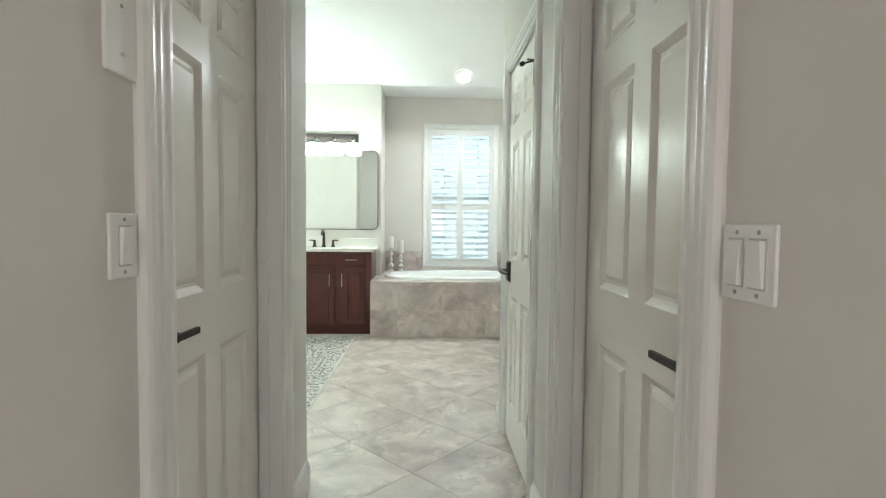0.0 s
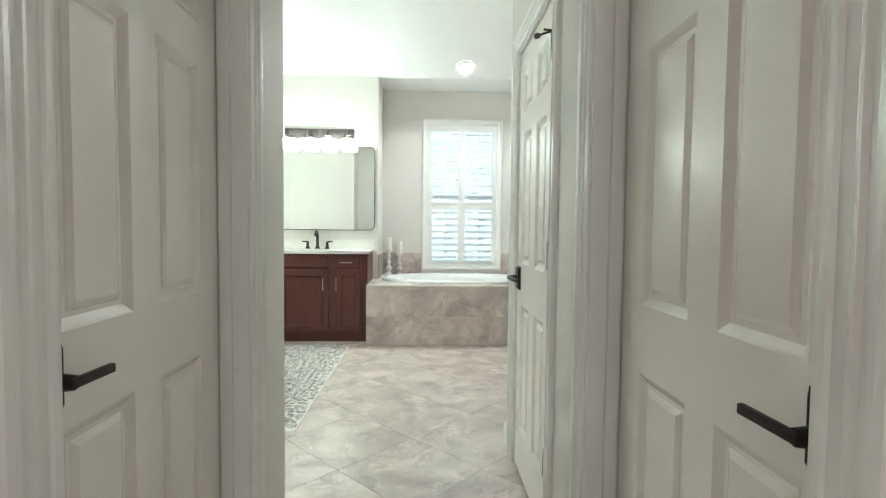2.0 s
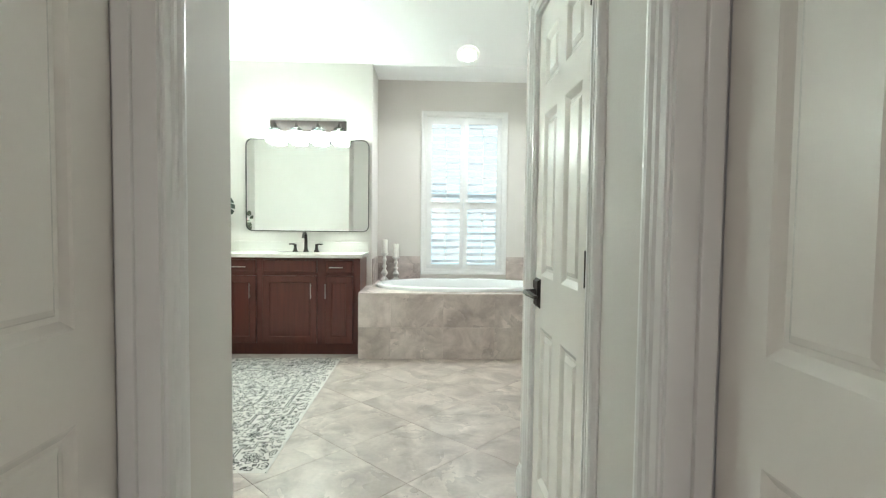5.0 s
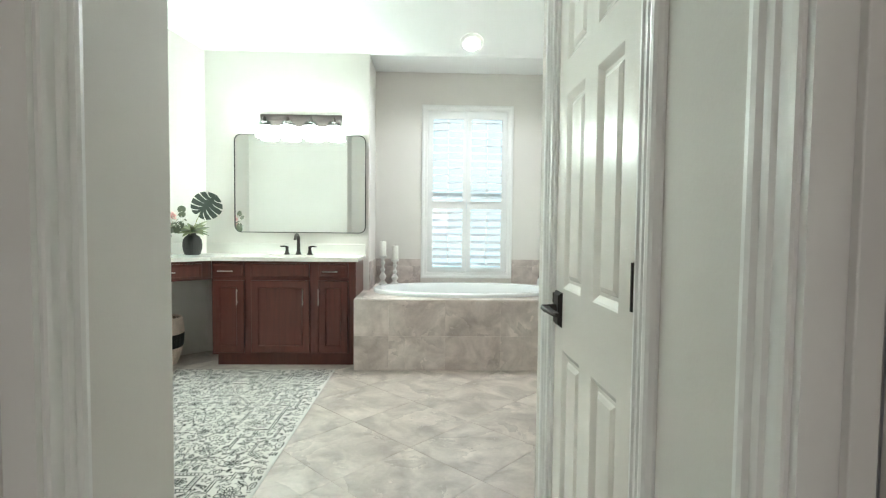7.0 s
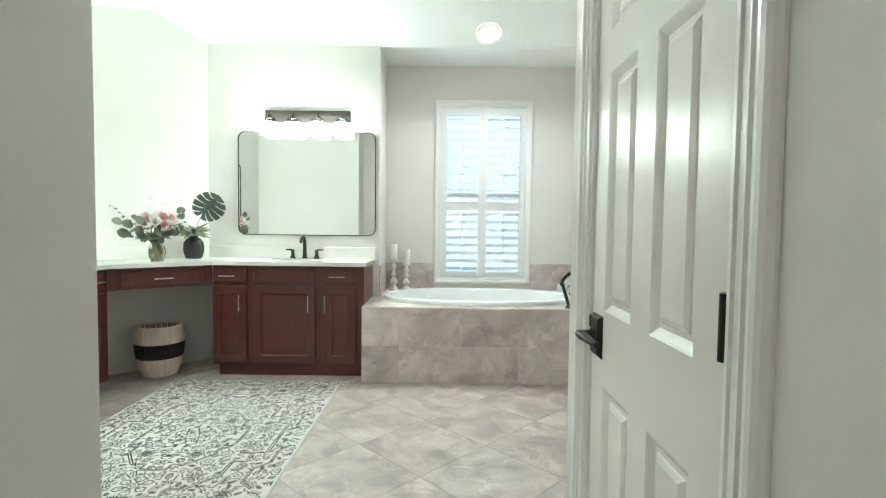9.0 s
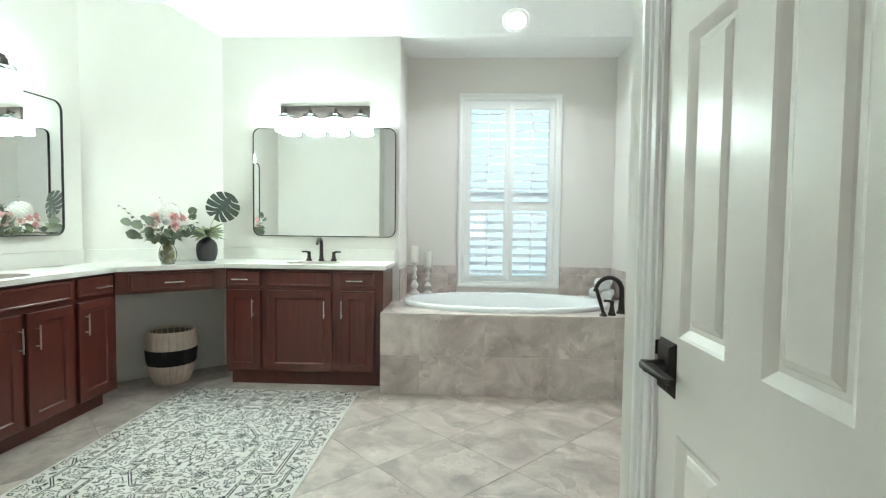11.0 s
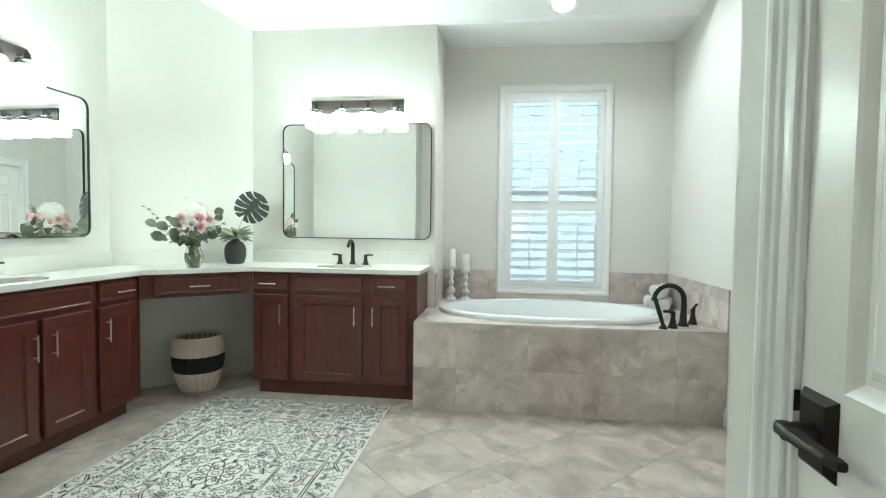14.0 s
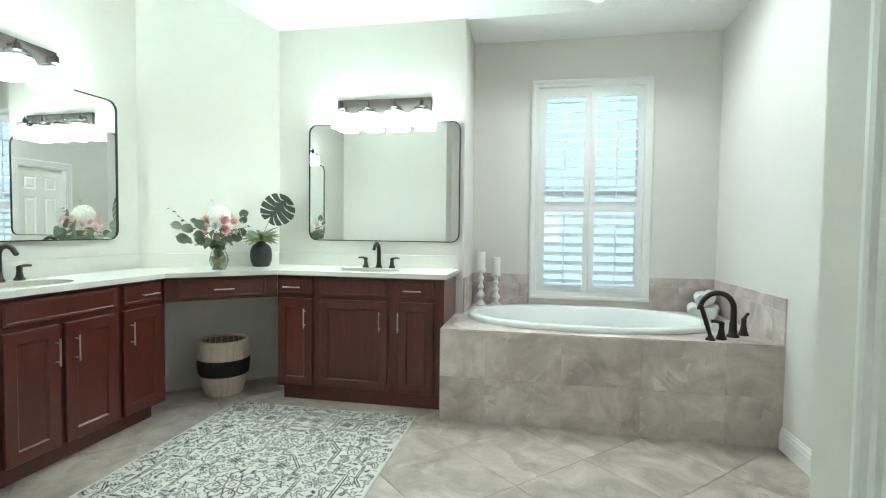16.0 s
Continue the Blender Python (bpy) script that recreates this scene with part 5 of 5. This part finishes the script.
for k in range(34):
    a = k * 2.4
    rr = 0.055 + 0.075 * rnd.random()
    tip = Vector((rr * math.cos(a), rr * math.sin(a), rnd.uniform(0.185, 0.30)))
    bm = bmesh.new()
    out = Vector((math.cos(a), math.sin(a), rnd.uniform(-0.5, 0.2)))
    leaf(bm, tip - out * 0.03, out, Vector((math.cos(a) * 0.8, math.sin(a) * 0.8, 0.7)), rnd.uniform(0.06, 0.085), rnd.uniform(0.04, 0.06), 0.3, 0.7)
    part("leaf", bm, LEAF if k % 3 else SUCC, fv, smooth=True)
for x, y, z, sz in ((-0.06, 0.20, 0.33, 0.08), (-0.02, 0.24, 0.27, 0.08), (0.05, 0.22, 0.30, 0.075), (-0.14, 0.17, 0.25, 0.08), (-0.10, 0.20, 0.21, 0.075), (0.08, 0.17, 0.25, 0.08)):
    bm = bmesh.new()
    out = Vector((x, y, 0.02)).normalized()
    tube(bm, [(x * 0.2, y * 0.2, 0.16), (x * 0.6, y * 0.6, z * 0.85), (x, y, z)], [0.002, 0.0016, 0.001], 6)
    tw = part("twig", bm, STEM, fv)
    bm = bmesh.new()
    leaf(bm, Vector((x, y, z)) - out * 0.02, out, Vector((-0.8, 0.5, 0.6)), sz, sz * 0.9, 0.15, 0.6)
    part("leaf", bm, LEAF, tw, smooth=True)
for x, y, z, n, q in ((-0.31, -0.13, 0.44, 8, 0.030), (-0.04, 0.0, 0.515, 2, 0.032), (0.20, -0.05, 0.33, 6, 0.035), (-0.18, -0.12, 0.20, 4, 0.045)):
    sprig(fv, (x * 0.12, y * 0.12, 0.16), (x, y, z), n, q, LEAF)
for x, y, z in ((0.15, -0.08, 0.34), (0.12, -0.11, 0.31)):
    bm = bmesh.new()
    for k in range(34):
        p = Vector((x + rnd.gauss(0, 0.032), y + rnd.gauss(0, 0.03), z + rnd.gauss(0, 0.03)))
        bmesh.ops.create_icosphere(bm, subdivisions=1, radius=0.0048, matrix=Matrix.Translation(p))
    part("filler_blossom", bm, WHITEP, fv)

# the bouquet as it was gathered, a touch smaller
for child in fv.children_recursive:
    child.data.transform(Matrix.Scale(0.932, 4))

dv = empty("potted_vase", pose(-1.965, 5.60, CT1), "dark ribbed ceramic vase with succulent leaves", "vase")
CERAMIC = material("charcoal_ceramic", (0.030, 0.027, 0.028), 0.55, grain=0.25, grain_scale=120, bump=0.15)
bm = bmesh.new()
pr = [(0.052, 0.0), (0.062, 0.006), (0.076, 0.05), (0.079, 0.09), (0.074, 0.135), (0.055, 0.165), (0.034, 0.178), (0.031, 0.192), (0.027, 0.192), (0.028, 0.175)]
n = 96
rg = []
for r, z in pr:
    rg.append([bm.verts.new(((r + 0.0010 * math.cos(24 * 2 * math.pi * k / n) * (r > 0.05)) * math.cos(2 * math.pi * k / n), (r + 0.0010 * math.cos(24 * 2 * math.pi * k / n) * (r > 0.05)) * math.sin(2 * math.pi * k / n), z)) for k in range(n)])
for a, b in zip(rg, rg[1:]):
    for k in range(n):
        bm.faces.new((a[k], a[(k + 1) % n], b[(k + 1) % n], b[k]))
bm.faces.new(rg[0][::-1])
part("vase", bm, CERAMIC, dv, smooth=True)
for k in range(36):
    bm = bmesh.new()
    a = k * 2.4
    el = 0.15 + 0.85 * (k / 36)
    d = Vector((math.cos(a) * (1.25 - 0.75 * el), math.sin(a) * (1.25 - 0.75 * el) - 0.15, 0.22 + el * 0.55))
    leaf(bm, (0.012 * math.cos(a), 0.012 * math.sin(a), 0.185 + 0.03 * el), d, (0.25, -0.45, 0.8), rnd.uniform(0.10, 0.14), rnd.uniform(0.026, 0.036), 0.50, 0.9)
    part("leaf", bm, SUCC if k % 3 else LEAF, dv, smooth=True)


def monstera(parent, base, centre, facing, up, size):
    """A heart-shaped leaf cut by slots that run from the edge towards the midrib."""
    bm = bmesh.new()
    facing = Vector(facing).normalized()
    up = (Vector(up) - facing * Vector(up).dot(facing)).normalized()
    side = up.cross(facing).normalized()
    centre = Vector(centre)

    def put(u, v):
        return centre + side * (u * size) + up * (v * size) - facing * (0.12 * size * (abs(u) ** 1.5) - 0.10 * size * max(0, v) ** 2)
    lobes, per = 6, 30
    total = lobes * per
    for s in (-1, 1):
        rows = []
        for k in range(total + 1):
            t = k / total
            ang = math.pi * t
            mu = 0.70 * math.sin(ang) ** 0.8 * (1 - 0.10 * math.cos(ang)) + 0.10 * (1 - t) ** 6
            mv = -0.62 * math.cos(ang) + 0.10 * t ** 6
            iv = -0.36 + 1.06 * t ** 1.15
            # slots open towards the margin between the lobes
            near = abs((k % per) - per / 2) / (per / 2)
            cut = 1.0
            if 0.05 < t < 0.95 and near > 0.74:
                cut = 0.24 + 0.12 * math.sin(k * 0.7) + 0.5 * (1 - near)
            row = []
            for q in range(8):
                f = cut * q / 7
                row.append(bm.verts.new(put(s * mu * f, iv + (mv - iv) * f - 0.10 * math.sin(math.pi * f) * (0.4 + 0.6 * t))))
            rows.append(row)
        for x, y in zip(rows, rows[1:]):
            for q in range(7):
                bm.faces.new((x[q], x[q + 1], y[q + 1], y[q]))
    for v in bm.verts:
        v.co -= facing * 0.0008 * noise.noise(v.co * 60)
    stem = tube(bmesh.new(), [base, (Vector(base) + put(0, -0.36)) / 2 + Vector((0, 0, 0.02)), put(0, -0.36) - facing * 0.003], [0.0035, 0.003, 0.0025], 8)
    st = part("leaf_stalk", stem, STEM, parent, smooth=True)
    part("split_leaf", bm, DARKLEAF, st, "dark green split monstera leaf", smooth=True)


monstera(dv, (0.0, 0.0, 0.18), (0.09, 0.075, 0.435), (0.40, -1.0, 0.2), (0.62, 0.1, 0.78), 0.185)

# ---- on the tub deck ----
WAX = material("ivory_wax", (0.82, 0.80, 0.74), 0.5, blotch=0.05)
CHALK = material("whitewashed_wood", (0.72, 0.70, 0.67), 0.7, grain=0.25, grain_scale=90, bump=0.3, blotch=0.2, blotch_scale=20)


def candlestick(x, y, stick, candle):
    th = empty("candlestick", pose(x, y, DECK), "turned whitewashed candlestick with a white pillar candle", "candlestick", "candlesticks on the tub deck")
    k = stick / 0.30
    bm = bmesh.new()
    lathe(bm, [(0.045, 0.0), (0.047, 0.008), (0.040, 0.02 * k), (0.022, 0.035 * k), (0.018, 0.05 * k), (0.034, 0.075 * k), (0.036, 0.09 * k), (0.020, 0.115 * k), (0.013, 0.13 * k), (0.024, 0.15 * k), (0.025, 0.16 * k), (0.013, 0.178 * k), (0.012, 0.20 * k), (0.023, 0.222 * k), (0.022, 0.235 * k), (0.014, 0.25 * k), (0.018, 0.27 * k), (0.040, 0.285 * k), (0.044, 0.30 * k)], 28, close_top=True)
    part("stick", bm, CHALK, th, smooth=True)
    bm = bmesh.new()
    lathe(bm, [(0.033, stick), (0.034, stick + 0.004), (0.034, stick + candle - 0.0046), (0.031, stick + candle), (0.026, stick + candle - 0.002), (0.006, stick + candle - 0.006)], 28, close_top=True)
    part("candle", bm, WAX, th, "white pillar candle", smooth=True)
    part("wick", tube(bmesh.new(), [(0, 0, stick + candle - 0.007), (0.001, 0, stick + candle + 0.004), (0.003, 0, stick + candle + 0.009)], 0.001, 6), BLACK, th)


candlestick(-0.345, 6.265, 0.305, 0.145)
candlestick(-0.222, 6.285, 0.262, 0.142)

TOWEL = material("white_terry_towel", (0.80, 0.80, 0.785), 0.95, grain=0.3, grain_scale=700, bump=0.9, blotch=0.06, blotch_scale=30)


def towel_roll(x, y, z, r, turn, length=0.24):
    bm = bmesh.new()
    n, turns, th = 90, 4.2, r / 4.9
    rows = []
    for k in range(n + 1):
        a = 2 * math.pi * turns * k / n
        q = th * 0.5 + (r - th) * k / n
        wob = 0.0015 * noise.noise(Vector((k * 0.2, z * 40, x * 30)))
        rows.append([bm.verts.new(((q + o + wob) * math.cos(a), yy, (q + o + wob) * math.sin(a))) for yy, o in ((-length / 2, -th * 0.42), (-length / 2 - 0.003, 0), (-length / 2, th * 0.42), (length / 2, th * 0.42), (length / 2, -th * 0.42))])
    for a, b in zip(rows, rows[1:]):
        for s in range(5):
            bm.faces.new((a[s], a[(s + 1) % 5], b[(s + 1) % 5], b[s]))
    bm.faces.new(rows[0][::-1])
    bm.faces.new(rows[-1])
    ob = part("rolled_towel", bm, TOWEL, smooth=True)
    ob.matrix_world = pose(x, y, z, 0, rnd.uniform(-40, 40), turn)
    tagged(ob, "white rolled terry towel stacked on the tub deck", "towel", "rolled towels")


for x, y, z in ((1.272, 6.12, DECK + 0.052), (1.382, 6.09, DECK + 0.052), (1.318, 6.11, DECK + 0.143), (1.40, 6.20, DECK + 0.146)):
    towel_roll(x, y, z, 0.051, -17 + 6 * math.sin(x * 40), 0.26)

tf = empty("tub_faucet", pose(1.29, 5.42, DECK), "oil-rubbed bronze deck tub filler with hand shower", "tub faucet")
bm = bmesh.new()
lathe(bm, [(0.036, 0.0), (0.036, 0.008), (0.026, 0.02), (0.022, 0.05), (0.021, 0.09)], 24, close_top=True)
arch = [(0, 0, 0.08), (0.002, 0, 0.14)]
for k in range(1, 13):
    a = math.pi * k / 13
    arch.append((-0.105 + 0.107 * math.cos(a), -0.035 + 0.035 * math.cos(a), 0.165 + 0.105 * math.sin(a)))
arch.append((-0.216, -0.071, 0.170))
tube(bm, arch, [0.019, 0.018] + [0.0175 - 0.0003 * k for k in range(13)], 16)
part("spout", bm, BRONZE, tf, smooth=True)
bm = bmesh.new()
lathe(bm, [(0.028, 0.0), (0.028, 0.008), (0.018, 0.016), (0.014, 0.03)], 20, at=(-0.165, -0.125, 0), close_top=True)
tube(bm, [(-0.165, -0.125, 0.02), (-0.185, -0.117, 0.09), (-0.212, -0.106, 0.185), (-0.217, -0.104, 0.205)], [0.011, 0.014, 0.013, 0.009], 14)
part("hand_shower", bm, BRONZE, tf, smooth=True)
for x, y, dx, dy, up in ((-0.095, -0.09, -0.06, -0.01, 0.0), (0.085, 0.07, 0.035, 0.03, 0.022)):
    bm = bmesh.new()
    lathe(bm, [(0.030, 0.0), (0.030, 0.006), (0.021, 0.03), (0.014, 0.07), (0.016, 0.095), (0.013, 0.106)], 20, at=(x, y, 0), close_top=True)
    tube(bm, [(x, y, 0.098), (x + dx * 0.5, y + dy * 0.5, 0.106 + up * 0.6), (x + dx, y + dy, 0.108 + up)], [0.012, 0.009, 0.010], 10)
    part("lever", bm, BRONZE, tf, smooth=True)

# ---- floor tiles, laid on the diagonal ----
H = 0.351
SIDE = H * math.sqrt(2)
bm = bmesh.new()
w, e, t = SIDE / 2 - 0.0011, 0.0012, 0.009
v = [[bm.verts.new((sx * (w - i), sy * (w - i), z)) for sx, sy in ((-1, -1), (1, -1), (1, 1), (-1, 1))] for i, z in ((0, -t), (0, -e * 0.7), (e, 0))]
for a, b in zip(v, v[1:]):
    for k in range(4):
        bm.faces.new((a[k], a[(k + 1) % 4], b[(k + 1) % 4], b[k]))
bm.faces.new(v[2])
floor_tile = bpy.data.meshes.new("tile")
bm.to_mesh(floor_tile)
bm.free()
floor_tile.materials.append(FLOOR_STONE)
for i in range(-9, 6):
    for j in range(-13, 9):
        if (i + j) % 2 == 0:
            continue
        x, y = 0.03 + H * i, 3.812 + H * j
        if not (-2.9 < x < 1.7 and -0.7 < y < 6.5):
            continue
        if y < 2.0 and not -0.7 < x < 0.8:
            continue
        o = new("tile", floor_tile)
        o.parent = floor
        o.matrix_local = pose(x, y, 0, 0, 0, 45 + 90 * ((i * 7 + j * 3) % 4))
